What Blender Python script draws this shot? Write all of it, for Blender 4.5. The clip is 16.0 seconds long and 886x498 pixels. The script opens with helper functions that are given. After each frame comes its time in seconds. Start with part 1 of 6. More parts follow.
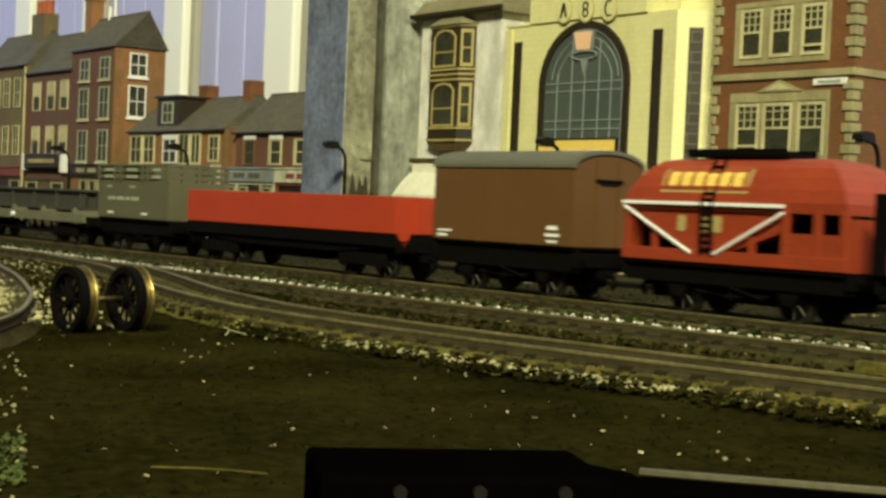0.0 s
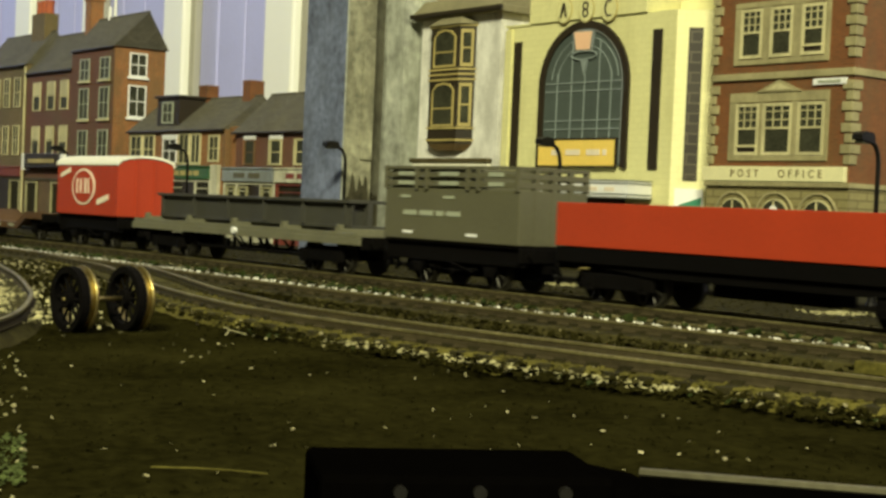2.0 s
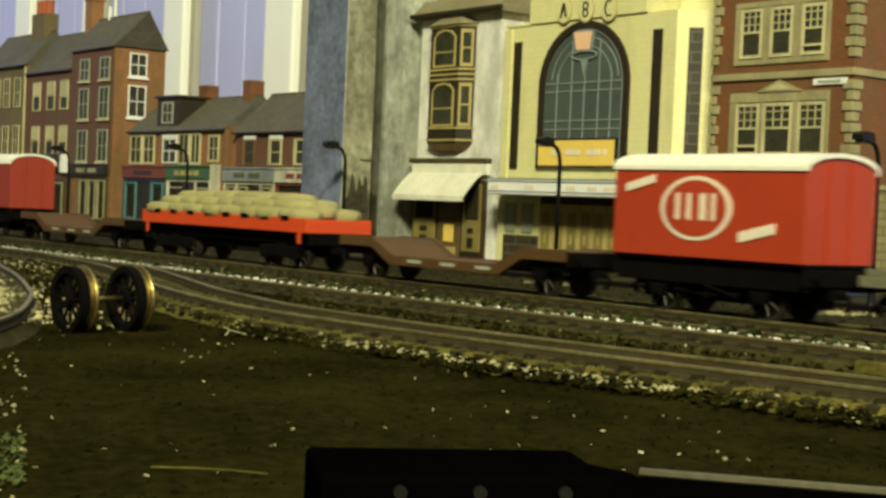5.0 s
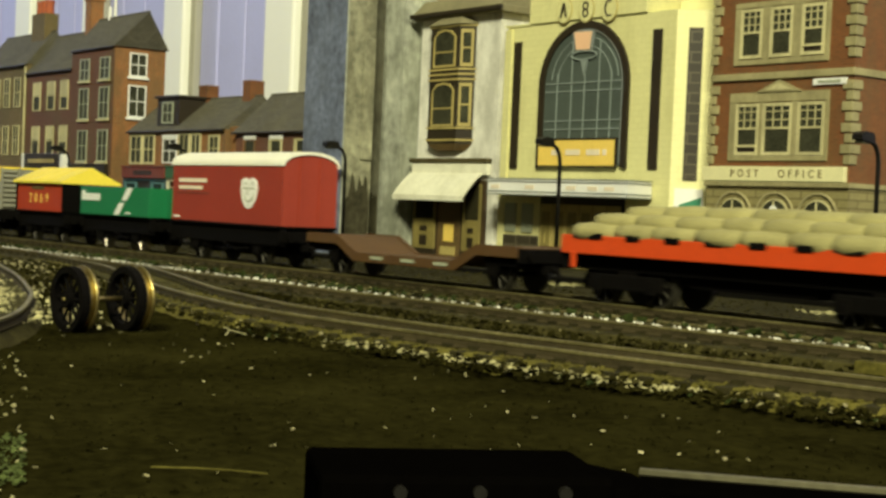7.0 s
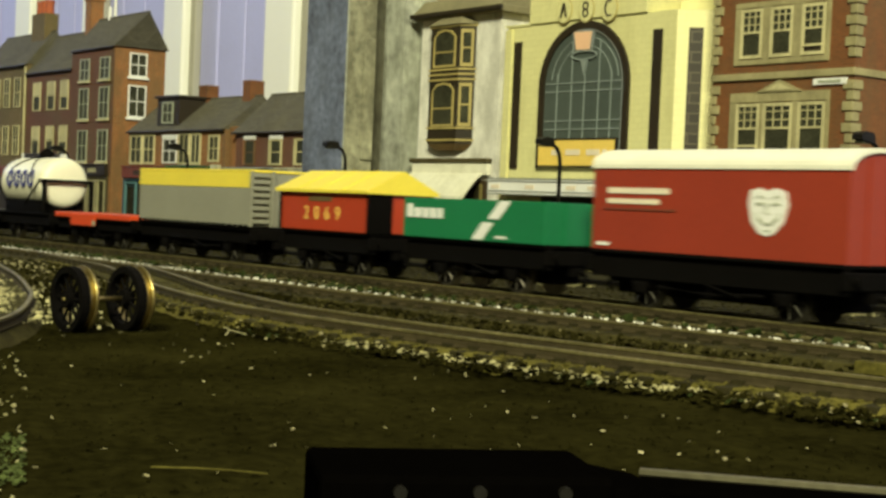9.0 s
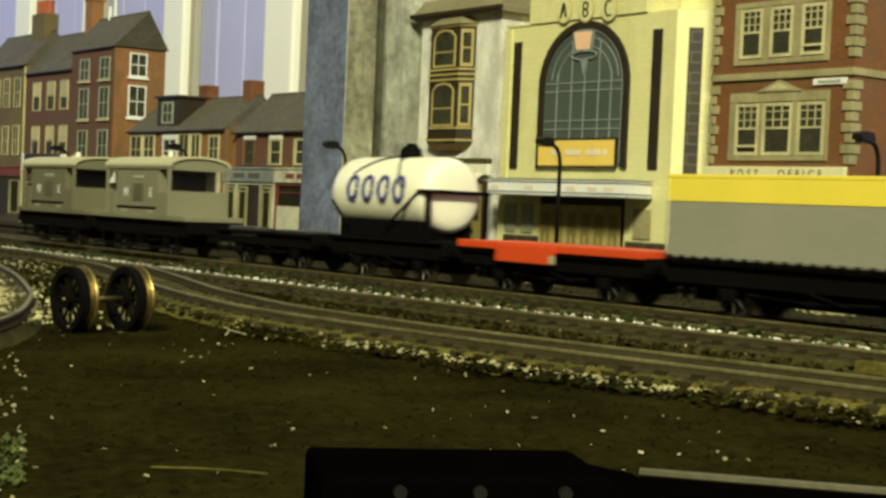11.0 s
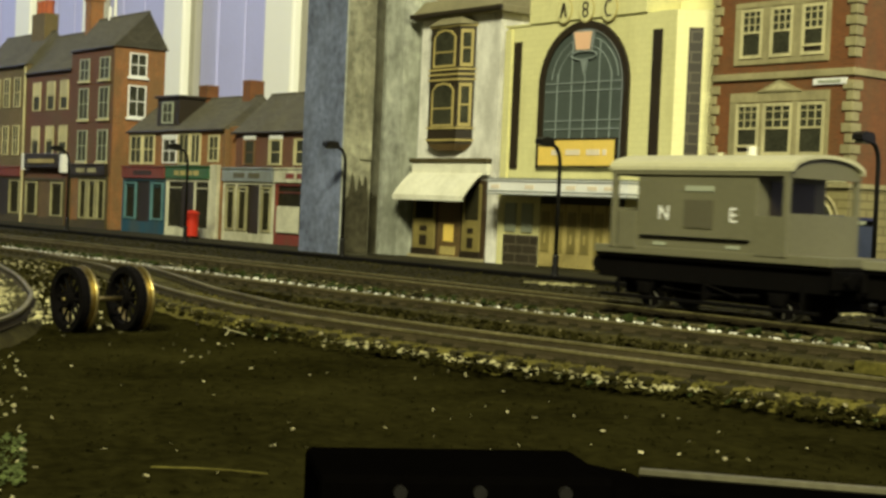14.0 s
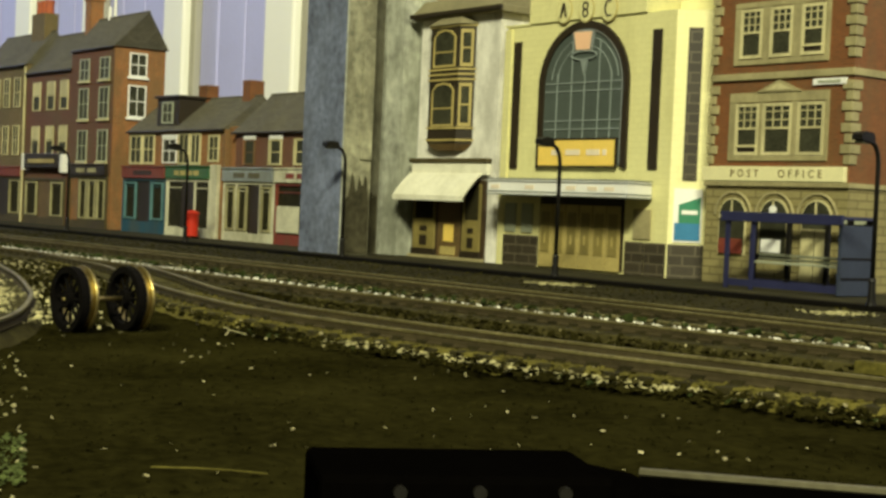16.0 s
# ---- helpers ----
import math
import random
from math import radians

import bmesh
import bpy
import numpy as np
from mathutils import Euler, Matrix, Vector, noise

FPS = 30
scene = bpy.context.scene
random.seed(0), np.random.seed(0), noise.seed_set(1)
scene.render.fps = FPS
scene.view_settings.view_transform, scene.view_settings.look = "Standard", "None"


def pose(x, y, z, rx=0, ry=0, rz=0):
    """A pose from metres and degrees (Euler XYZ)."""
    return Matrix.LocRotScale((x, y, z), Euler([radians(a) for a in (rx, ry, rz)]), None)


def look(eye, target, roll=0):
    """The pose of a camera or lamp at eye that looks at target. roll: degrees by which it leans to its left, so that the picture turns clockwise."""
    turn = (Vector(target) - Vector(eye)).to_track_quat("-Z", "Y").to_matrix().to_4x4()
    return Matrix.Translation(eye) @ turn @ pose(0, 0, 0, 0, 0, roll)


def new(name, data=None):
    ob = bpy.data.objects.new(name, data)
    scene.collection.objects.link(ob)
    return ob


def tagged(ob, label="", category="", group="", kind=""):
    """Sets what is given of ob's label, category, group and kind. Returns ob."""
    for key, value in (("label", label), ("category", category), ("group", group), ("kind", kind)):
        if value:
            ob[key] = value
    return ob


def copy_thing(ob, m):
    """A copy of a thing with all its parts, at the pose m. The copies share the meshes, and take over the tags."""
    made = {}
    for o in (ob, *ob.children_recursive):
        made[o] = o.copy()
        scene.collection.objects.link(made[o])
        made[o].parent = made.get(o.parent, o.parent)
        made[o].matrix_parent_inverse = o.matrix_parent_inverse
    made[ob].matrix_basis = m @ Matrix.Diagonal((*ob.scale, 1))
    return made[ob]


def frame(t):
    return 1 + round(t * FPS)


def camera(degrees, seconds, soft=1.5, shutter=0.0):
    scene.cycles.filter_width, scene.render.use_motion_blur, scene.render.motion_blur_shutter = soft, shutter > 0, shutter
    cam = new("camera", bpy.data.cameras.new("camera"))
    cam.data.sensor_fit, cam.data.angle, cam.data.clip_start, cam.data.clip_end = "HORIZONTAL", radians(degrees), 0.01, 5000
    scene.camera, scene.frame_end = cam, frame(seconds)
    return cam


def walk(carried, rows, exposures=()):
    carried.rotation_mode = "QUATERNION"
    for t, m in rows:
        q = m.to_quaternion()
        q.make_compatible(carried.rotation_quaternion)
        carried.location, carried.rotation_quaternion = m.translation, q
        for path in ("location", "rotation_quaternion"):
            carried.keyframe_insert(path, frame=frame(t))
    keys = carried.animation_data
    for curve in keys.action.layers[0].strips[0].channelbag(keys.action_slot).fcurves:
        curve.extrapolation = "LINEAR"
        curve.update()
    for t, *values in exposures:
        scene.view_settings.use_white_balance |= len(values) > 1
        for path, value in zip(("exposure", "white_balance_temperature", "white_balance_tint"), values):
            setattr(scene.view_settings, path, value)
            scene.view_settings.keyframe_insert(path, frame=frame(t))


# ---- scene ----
# A model railway layout at 1:76. X runs along the tracks towards the viewer, Y away from the viewer, Z up.
# Lengths inside the builders are millimetres; part() turns them into metres.

cam = camera(33.57, 16.0, soft=3.0, shutter=0.5)
EYE = Vector((0.0, 0.0, 0.033))
AHEAD = Vector((-0.788, 0.616, -0.02743))
VIEW = look(EYE, EYE + AHEAD, 2.5)
walk(cam, [(0.0, VIEW), (16.0, VIEW)], exposures=[(0.0, 0.0), (16.0, 0.0)])

# ---- light ----
world = bpy.data.worlds.new("room_light")
scene.world = world
world.use_nodes = True
world.node_tree.nodes["Background"].inputs[0].default_value = (0.9, 0.86, 0.66, 1)
world.node_tree.nodes["Background"].inputs[1].default_value = 0.005

bulb = bpy.data.lights.new("ceiling_lamp", "AREA")
bulb.shape, bulb.size, bulb.size_y, bulb.energy, bulb.color = "RECTANGLE", 1.2, 0.15, 236.0, (1.0, 0.99, 0.67)
new("strip_light", bulb).matrix_world = look((1.9, -1.85, 2.3), (-0.7, 0.5, 0.05))

# daylight through the window in the left wall
pane_light = bpy.data.lights.new("window_daylight", "AREA")
pane_light.shape, pane_light.size, pane_light.size_y, pane_light.energy, pane_light.color = "RECTANGLE", 0.78, 0.6, 7.5, (0.60, 0.70, 1.0)
new("window_daylight", pane_light).matrix_world = look((-2.99, 0.1, 0.7), (-1.9, 0.74, 0.55))

# ---- materials ----
def mat(name, col, rough=0.6, metal=0.0, var=0.25, scale=60.0, fine=700.0, bump=0.25, dirt=None, spec=0.4, rand=0.0):
    """Colour varied at two scales (coarse stains, fine grain), with a fine relief."""
    m = bpy.data.materials.new(name)
    m.use_nodes = True
    n, l = m.node_tree.nodes, m.node_tree.links
    b = n["Principled BSDF"]
    b.inputs["Roughness"].default_value, b.inputs["Metallic"].default_value = rough, metal
    b.inputs["Specular IOR Level"].default_value = spec
    tc = n.new("ShaderNodeTexCoord")
    coarse, grain = n.new("ShaderNodeTexNoise"), n.new("ShaderNodeTexNoise")
    coarse.inputs["Scale"].default_value, coarse.inputs["Detail"].default_value = scale, 4
    grain.inputs["Scale"].default_value, grain.inputs["Detail"].default_value = fine, 3
    l.new(tc.outputs["Object"], coarse.inputs["Vector"])
    l.new(tc.outputs["Object"], grain.inputs["Vector"])
    ramp = n.new("ShaderNodeValToRGB")
    ramp.color_ramp.elements[0].position, ramp.color_ramp.elements[1].position = 0.3, 0.7
    dark = dirt or [c * (1 - var) for c in col]
    light = [min(1.0, c * (1 + var * 0.5)) for c in col]
    ramp.color_ramp.elements[0].color, ramp.color_ramp.elements[1].color = (*dark, 1), (*light, 1)
    add = n.new("ShaderNodeMix")
    add.data_type, add.inputs["Factor"].default_value = "FLOAT", 0.45
    l.new(coarse.outputs["Fac"], add.inputs[2])
    l.new(grain.outputs["Fac"], add.inputs[3])
    l.new(add.outputs[0], ramp.inputs["Fac"])
    out = ramp.outputs["Color"]
    if rand:
        info, hsv, mr = n.new("ShaderNodeObjectInfo"), n.new("ShaderNodeHueSaturation"), n.new("ShaderNodeMapRange")
        mr.inputs[3].default_value, mr.inputs[4].default_value = 1 - rand, 1 + rand
        l.new(info.outputs["Random"], mr.inputs[0])
        l.new(mr.outputs[0], hsv.inputs["Value"])
        l.new(out, hsv.inputs["Color"])
        out = hsv.outputs["Color"]
    l.new(out, b.inputs["Base Color"])
    if bump:
        bp = n.new("ShaderNodeBump")
        bp.inputs["Strength"].default_value, bp.inputs["Distance"].default_value = bump, 0.0004
        l.new(grain.outputs["Fac"], bp.inputs["Height"])
        l.new(bp.outputs["Normal"], b.inputs["Normal"])
    return m


def brickwork(name, col, mortar, w=0.0032, h=0.0011, var=0.35, gap=0.0002, rough=0.75, odd=0.72):
    """Small-scale brick or block courses on upright faces."""
    m = mat(name, col, rough, var=var, scale=45)
    n, l = m.node_tree.nodes, m.node_tree.links
    tc, sp, ad, cb, br = (n.new("ShaderNode" + k) for k in ("TexCoord", "SeparateXYZ", "Math", "CombineXYZ", "TexBrick"))
    l.new(tc.outputs["Object"], sp.inputs[0])
    l.new(sp.outputs[0], ad.inputs[0])
    l.new(sp.outputs[1], ad.inputs[1])
    l.new(ad.outputs[0], cb.inputs[0])
    l.new(sp.outputs[2], cb.inputs[1])
    l.new(cb.outputs[0], br.inputs["Vector"])
    br.inputs["Scale"].default_value = 1.0
    br.inputs["Brick Width"].default_value, br.inputs["Row Height"].default_value = w, h
    br.inputs["Mortar Size"].default_value, br.inputs["Mortar Smooth"].default_value = gap, 0.3
    b = n["Principled BSDF"]
    base = b.inputs["Base Color"].links[0].from_socket
    dim = n.new("ShaderNodeHueSaturation")
    dim.inputs["Value"].default_value = odd
    l.new(base, dim.inputs["Color"])
    l.new(base, br.inputs["Color1"])
    l.new(dim.outputs["Color"], br.inputs["Color2"])
    br.inputs["Mortar"].default_value = (*mortar, 1)
    l.new(br.outputs["Color"], b.inputs["Base Color"])
    return m


def weathered(m, amount, tint=(0.10, 0.085, 0.035), scale=55.0, tall=0.4, lo=0.45, hi=0.62):
    """Blotchy dirt and faded print with a shape of its own, laid over a material."""
    n, l = m.node_tree.nodes, m.node_tree.links
    b = n["Principled BSDF"]
    base = b.inputs["Base Color"].links[0].from_socket
    tc, mp, ns, mr, mx = (n.new("ShaderNode" + k) for k in ("TexCoord", "Mapping", "TexNoise", "MapRange", "Mix"))
    mp.inputs["Scale"].default_value = (1.0, 1.0, tall)
    ns.inputs["Scale"].default_value, ns.inputs["Detail"].default_value, ns.inputs["Roughness"].default_value = scale, 6, 0.7
    mr.inputs[1].default_value, mr.inputs[2].default_value, mr.inputs[4].default_value = lo, hi, amount
    mx.data_type = "RGBA"
    l.new(tc.outputs["Object"], mp.inputs["Vector"])
    l.new(mp.outputs["Vector"], ns.inputs["Vector"])
    l.new(ns.outputs["Fac"], mr.inputs[0])
    l.new(mr.outputs[0], mx.inputs["Factor"])
    l.new(base, mx.inputs[6])
    mx.inputs[7].default_value = (*tint, 1)
    l.new(mx.outputs[2], b.inputs["Base Color"])


M = {
    "soil": mat("dark_scatter", (0.0192, 0.0170, 0.0043), 1.0, var=0.75, scale=30, fine=420, bump=1.0, spec=0.0),
    "road": mat("road_grey", (0.029, 0.0248, 0.0082), 0.95, var=0.7, scale=22, fine=700, bump=0.6, spec=0.08),
    "paving": mat("pavement_grey", (0.040, 0.036, 0.018), 0.95, var=0.5, scale=30, bump=0.5, spec=0.08),
    "kerb": mat("kerb_dark", (0.0045, 0.0038, 0.0022), 0.95, var=0.4, spec=0.08),
    "ballast": mat("ballast_olive", (0.048, 0.041, 0.0115), 0.95, var=0.8, scale=110, fine=700, bump=1.0, spec=0.08),
    "stone": mat("pale_chippings", (0.42, 0.37, 0.19), 0.85, var=0.65, scale=200, bump=0.3),
    "white_chip": mat("white_chippings", (0.85, 0.82, 0.68), 0.7, var=0.2, scale=200, bump=0.2),
    "moss": mat("green_scatter", (0.030, 0.042, 0.010), 0.95, var=0.6, scale=150, bump=0.8, spec=0.08),
    "moss_light": mat("bright_green_scatter", (0.075, 0.095, 0.028), 0.95, var=0.6, scale=150, bump=0.8, spec=0.08),
    "sleeper": mat("sleeper_brown", (0.028, 0.024, 0.0085), 0.9, var=0.6, scale=150, bump=0.6, spec=0.1, rand=0.3),
    "rail": mat("nickel_rail", (0.27, 0.235, 0.10), 0.45, 0.55, var=0.35, scale=80, dirt=(0.10, 0.085, 0.03), bump=0.05),
    "brick_red": brickwork("brick_red", (0.21, 0.069, 0.017), (0.175, 0.086, 0.034)),
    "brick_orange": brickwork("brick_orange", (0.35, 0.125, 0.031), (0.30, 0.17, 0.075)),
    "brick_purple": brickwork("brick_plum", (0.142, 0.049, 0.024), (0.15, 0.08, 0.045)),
    "brick_olive": brickwork("brick_olive", (0.165, 0.112, 0.036), (0.17, 0.13, 0.06)),
    "block_yellow": brickwork("cream_yellow_blocks", (0.74, 0.70, 0.335), (0.64, 0.60, 0.28), 0.0062, 0.0031, 0.08, 0.00016, 0.75, 0.95),
    "block_pale": brickwork("pale_yellow_blocks", (0.90, 0.85, 0.44), (0.78, 0.73, 0.36), 0.0062, 0.0031, 0.06, 0.00016, 0.75, 0.95),
    "block_stone": brickwork("buff_stone_courses", (0.275, 0.235, 0.095), (0.13, 0.105, 0.04), 0.013, 0.0037, 0.25, 0.0004, 0.75, 0.88),
    "roof_olive": mat("olive_card_roof", (0.22, 0.195, 0.105), 0.8, var=0.3, scale=60, bump=0.3),
    "tank_red": mat("weathered_tank_red", (0.30, 0.042, 0.012), 0.5, var=0.3, scale=50, bump=0.1),
    "cream_board": mat("cream_sign_board", (0.74, 0.69, 0.38), 0.6, var=0.12),
    "stone_trim": mat("buff_stone", (0.36, 0.315, 0.155), 0.8, var=0.25),
    "dado": brickwork("dark_tiles", (0.055, 0.045, 0.028), (0.11, 0.095, 0.06), 0.012, 0.005, 0.3, 0.0004, 0.4),
    "slate": brickwork("roof_slates", (0.135, 0.122, 0.085), (0.06, 0.055, 0.04), 0.005, 0.0022, 0.4, 0.0003, 0.8),
    "render_white": mat("white_render", (0.82, 0.80, 0.70), 0.8, var=0.2, scale=70, bump=0.3),
    "cream": mat("cream_paint", (0.62, 0.56, 0.30), 0.6, var=0.18),
    "white": mat("white_paint", (0.84, 0.83, 0.77), 0.5, var=0.1),
    "glass": mat("dark_glazing", (0.050, 0.050, 0.030), 0.35, var=0.7, scale=90, bump=0.0, spec=0.12),
    "glass_arch": mat("grey_green_glazing", (0.080, 0.098, 0.085), 0.3, var=0.25, scale=40, bump=0.0),
    "arch_bar": mat("blue_grey_glazing_bars", (0.24, 0.28, 0.26), 0.6, var=0.2),
    "batten_shade": mat("beige_batten_shade", (0.44, 0.42, 0.34), 0.6, var=0.15, scale=8, bump=0.05),
    "damp": mat("damp_stained_plaster", (0.075, 0.068, 0.04), 0.95, var=0.7, scale=70, fine=260, bump=0.4, spec=0.1),
    "dark_tyre": mat("dull_blackened_tread", (0.05, 0.045, 0.03), 0.5, 0.4, var=0.3, bump=0.05),
    "shelter_end": mat("slate_blue_panel", (0.036, 0.046, 0.075), 0.55, var=0.35),
    "bar": mat("pale_glazing_bars", (0.34, 0.36, 0.25), 0.6, var=0.1),
    "dark": mat("dark_brown_paint", (0.028, 0.02, 0.01), 0.5, var=0.4),
    "timber": mat("brown_woodwork", (0.14, 0.085, 0.03), 0.55, var=0.4),
    "gold": mat("ochre_trim", (0.43, 0.345, 0.12), 0.55, var=0.3),
    "yellow_sign": mat("orange_yellow_sign", (0.85, 0.60, 0.13), 0.5, var=0.12),
    "teal": mat("teal_paint", (0.016, 0.070, 0.105), 0.5, var=0.3),
    "green_sign": mat("green_sign", (0.03, 0.11, 0.04), 0.5, var=0.3),
    "maroon": mat("maroon_paint", (0.20, 0.04, 0.025), 0.5, var=0.3),
    "blue_grey": mat("blue_grey_sign", (0.24, 0.27, 0.27), 0.5, var=0.2),
    "shop_glass": mat("unlit_shop_glass", (0.028, 0.025, 0.012), 0.4, var=0.8, scale=120, bump=0.0, spec=0.06),
    "shop_cream": mat("faded_cream_paint", (0.36, 0.33, 0.165), 0.6, var=0.35),
    "awning": mat("off_white_card", (0.78, 0.76, 0.60), 0.7, var=0.2, scale=50),
    "shop_white": mat("yellowed_white_paint", (0.62, 0.60, 0.42), 0.6, var=0.25, scale=90),
    "shop_teal": mat("light_teal_paint", (0.10, 0.21, 0.21), 0.5, var=0.3),
    "plum_paint": mat("dark_brown_shop_paint", (0.050, 0.030, 0.013), 0.6, var=0.5),
    "olive_paint": mat("dark_olive_paint", (0.070, 0.055, 0.020), 0.6, var=0.4),
    "dark_rail": mat("shadowed_old_rail", (0.17, 0.155, 0.09), 0.5, 0.6, var=0.4, scale=80, bump=0.05),
    "poster_blue": mat("poster_blue", (0.04, 0.20, 0.38), 0.4, var=0.2),
    "poster_green": mat("poster_green", (0.04, 0.22, 0.12), 0.4, var=0.2),
    "pale_pink": mat("faded_pink_print", (0.80, 0.69, 0.52), 0.6, var=0.15),
    "olive_door": mat("olive_door_panel", (0.25, 0.20, 0.06), 0.5, var=0.3),
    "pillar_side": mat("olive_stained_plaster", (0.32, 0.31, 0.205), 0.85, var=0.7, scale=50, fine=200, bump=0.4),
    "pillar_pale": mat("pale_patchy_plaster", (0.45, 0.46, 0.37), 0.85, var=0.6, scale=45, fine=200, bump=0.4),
    "rail_web": mat("rusty_rail_web", (0.052, 0.041, 0.019), 0.85, var=0.5, bump=0.3, spec=0.1),
    "ballast_pale": mat("pale_olive_ballast", (0.115, 0.099, 0.021), 0.95, var=0.75, scale=110, fine=700, bump=1.0, spec=0.08),
    "yellow_stone": mat("yellowish_chippings", (0.44, 0.40, 0.19), 0.85, var=0.65, scale=200, bump=0.3),
    "pink": mat("salmon_panel", (0.85, 0.52, 0.32), 0.5, var=0.1),
    "pillar_blue": mat("blue_grey_mottled_paint", (0.165, 0.19, 0.27), 0.8, var=0.75, scale=38, fine=240, bump=0.3),
    "pillar_shade": mat("mottled_shaded_plaster", (0.22, 0.215, 0.15), 0.85, var=0.75, scale=30, fine=150, bump=0.4),
    "lilac": mat("lilac_wall_panel", (0.48, 0.48, 0.80), 0.5, var=0.12, scale=6, bump=0.05),
    "white_panel": mat("white_batten", (0.95, 0.94, 0.85), 0.5, var=0.05, scale=6, bump=0.05),
    "plaster": mat("room_plaster", (0.10, 0.095, 0.08), 0.95, var=0.1, scale=3),
    "lamp_black": mat("lamp_black", (0.009, 0.008, 0.006), 0.5, var=0.3, spec=0.2),
    "shelter": mat("shelter_blue", (0.022, 0.024, 0.068), 0.45, var=0.3),
    "post_red": mat("post_box_red", (0.55, 0.03, 0.012), 0.4, var=0.2),
    "black": mat("chassis_black", (0.0032, 0.0026, 0.002), 0.8, var=0.4, bump=0.3, spec=0.06),
    "housing": mat("matt_black_plastic", (0.0012, 0.001, 0.0008), 1.0, var=0.3, bump=0.1, spec=0.0),
    "brake_pale": mat("brake_van_pale_grey", (0.205, 0.193, 0.115), 0.6, var=0.15, scale=50, bump=0.15),
    "tyre": mat("wheel_rim_steel", (0.32, 0.29, 0.22), 0.3, 0.9, var=0.2, bump=0.0),
    "brass": mat("brass_tyre", (0.42, 0.33, 0.12), 0.36, 0.95, var=0.3, bump=0.05),
    "red": mat("bright_red_plastic", (0.40, 0.044, 0.013), 0.45, var=0.12, scale=50, bump=0.1),
    "crimson": mat("crimson_plastic", (0.295, 0.038, 0.017), 0.5, var=0.12, scale=50, bump=0.1),
    "orange": mat("orange_red_plastic", (0.62, 0.066, 0.011), 0.45, var=0.12, scale=50, bump=0.1),
    "brown": mat("bauxite_brown", (0.118, 0.054, 0.012), 0.6, var=0.15, scale=50, bump=0.15),
    "rust": mat("rust_brown", (0.088, 0.043, 0.0115), 0.6, var=0.3, scale=60, bump=0.15),
    "grey": mat("wagon_grey", (0.105, 0.098, 0.053), 0.6, var=0.15, scale=50, bump=0.15),
    "pale_grey": mat("container_grey", (0.27, 0.262, 0.195), 0.55, var=0.12, scale=50, bump=0.15),
    "deck_grey": mat("deck_grey_green", (0.145, 0.138, 0.080), 0.65, var=0.3, scale=60, bump=0.2),
    "green": mat("green_plastic", (0.012, 0.17, 0.062), 0.42, var=0.12, scale=50, bump=0.1),
    "yellow": mat("yellow_plastic", (0.85, 0.68, 0.07), 0.45, var=0.1, scale=50, bump=0.1),
    "gunmetal": mat("dark_girder_grey", (0.052, 0.050, 0.037), 0.5, var=0.3, bump=0.15),
    "hessian": mat("hessian_sacking", (0.33, 0.295, 0.12), 0.9, var=0.3, scale=120, fine=1600, bump=0.7),
    "roof_grey": mat("roof_grey", (0.12, 0.116, 0.082), 0.7, var=0.2),
    "roof_white": mat("roof_white", (0.85, 0.82, 0.66), 0.55, var=0.12),
    "navy": mat("navy_lettering", (0.03, 0.035, 0.16), 0.5, var=0.1),
    "ivory": mat("ivory_tank", (0.86, 0.83, 0.62), 0.4, var=0.08, bump=0.05),
    "brake_grey": mat("brake_van_grey", (0.145, 0.135, 0.075), 0.6, var=0.15, scale=50, bump=0.15),
    "brake_roof": mat("brake_van_roof", (0.50, 0.47, 0.28), 0.6, var=0.15),
    "dim_grey": mat("patch_grey", (0.10, 0.09, 0.05), 0.6, var=0.15),
    "terracotta": mat("terracotta_pots", (0.42, 0.10, 0.035), 0.7, var=0.3),
}

for key, amount in (("render_white", 0.35), ("shop_white", 0.45), ("shop_cream", 0.4), ("cream", 0.35), ("teal", 0.4), ("brick_red", 0.4), ("brick_orange", 0.5), ("brick_purple", 0.4), ("brick_olive", 0.4), ("slate", 0.3), ("timber", 0.4), ("olive_door", 0.45), ("maroon", 0.3), ("green_sign", 0.3), ("blue_grey", 0.5)):
    weathered(M[key], amount)
weathered(M["awning"], 0.3, (0.35, 0.32, 0.17), 40, 1.0)
weathered(M["block_yellow"], 0.3, (0.42, 0.38, 0.15), 40, 0.3)
weathered(M["block_pale"], 0.25, (0.55, 0.50, 0.22), 40, 0.3)
weathered(M["stone_trim"], 0.35, scale=80)
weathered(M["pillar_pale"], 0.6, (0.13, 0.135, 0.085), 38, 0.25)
weathered(M["pillar_shade"], 0.6, (0.075, 0.065, 0.04), 32, 0.2, 0.42, 0.62)
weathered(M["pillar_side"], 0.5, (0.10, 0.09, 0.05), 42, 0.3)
weathered(M["damp"], 0.6, (0.02, 0.018, 0.01), 60, 0.6)
weathered(M["pillar_blue"], 0.35, (0.07, 0.075, 0.085), 60, 0.6)


# ---- geometry helpers: each returns a function that adds to a bmesh ----
def B(x0, x1, y0, y1, z0, z1, bev=0.0):
    def make(bm):
        vs = [bm.verts.new((x, y, z)) for x in (x0, x1) for y in (y0, y1) for z in (z0, z1)]
        fs = [bm.faces.new([vs[i] for i in q]) for q in ((0, 1, 3, 2), (4, 6, 7, 5), (0, 4, 5, 1), (2, 3, 7, 6), (0, 2, 6, 4), (1, 5, 7, 3))]
        if bev:
            es = {e for f in fs for e in f.edges}
            bmesh.ops.bevel(bm, geom=list(es), offset=bev, segments=2, affect="EDGES", profile=0.5)
    return make


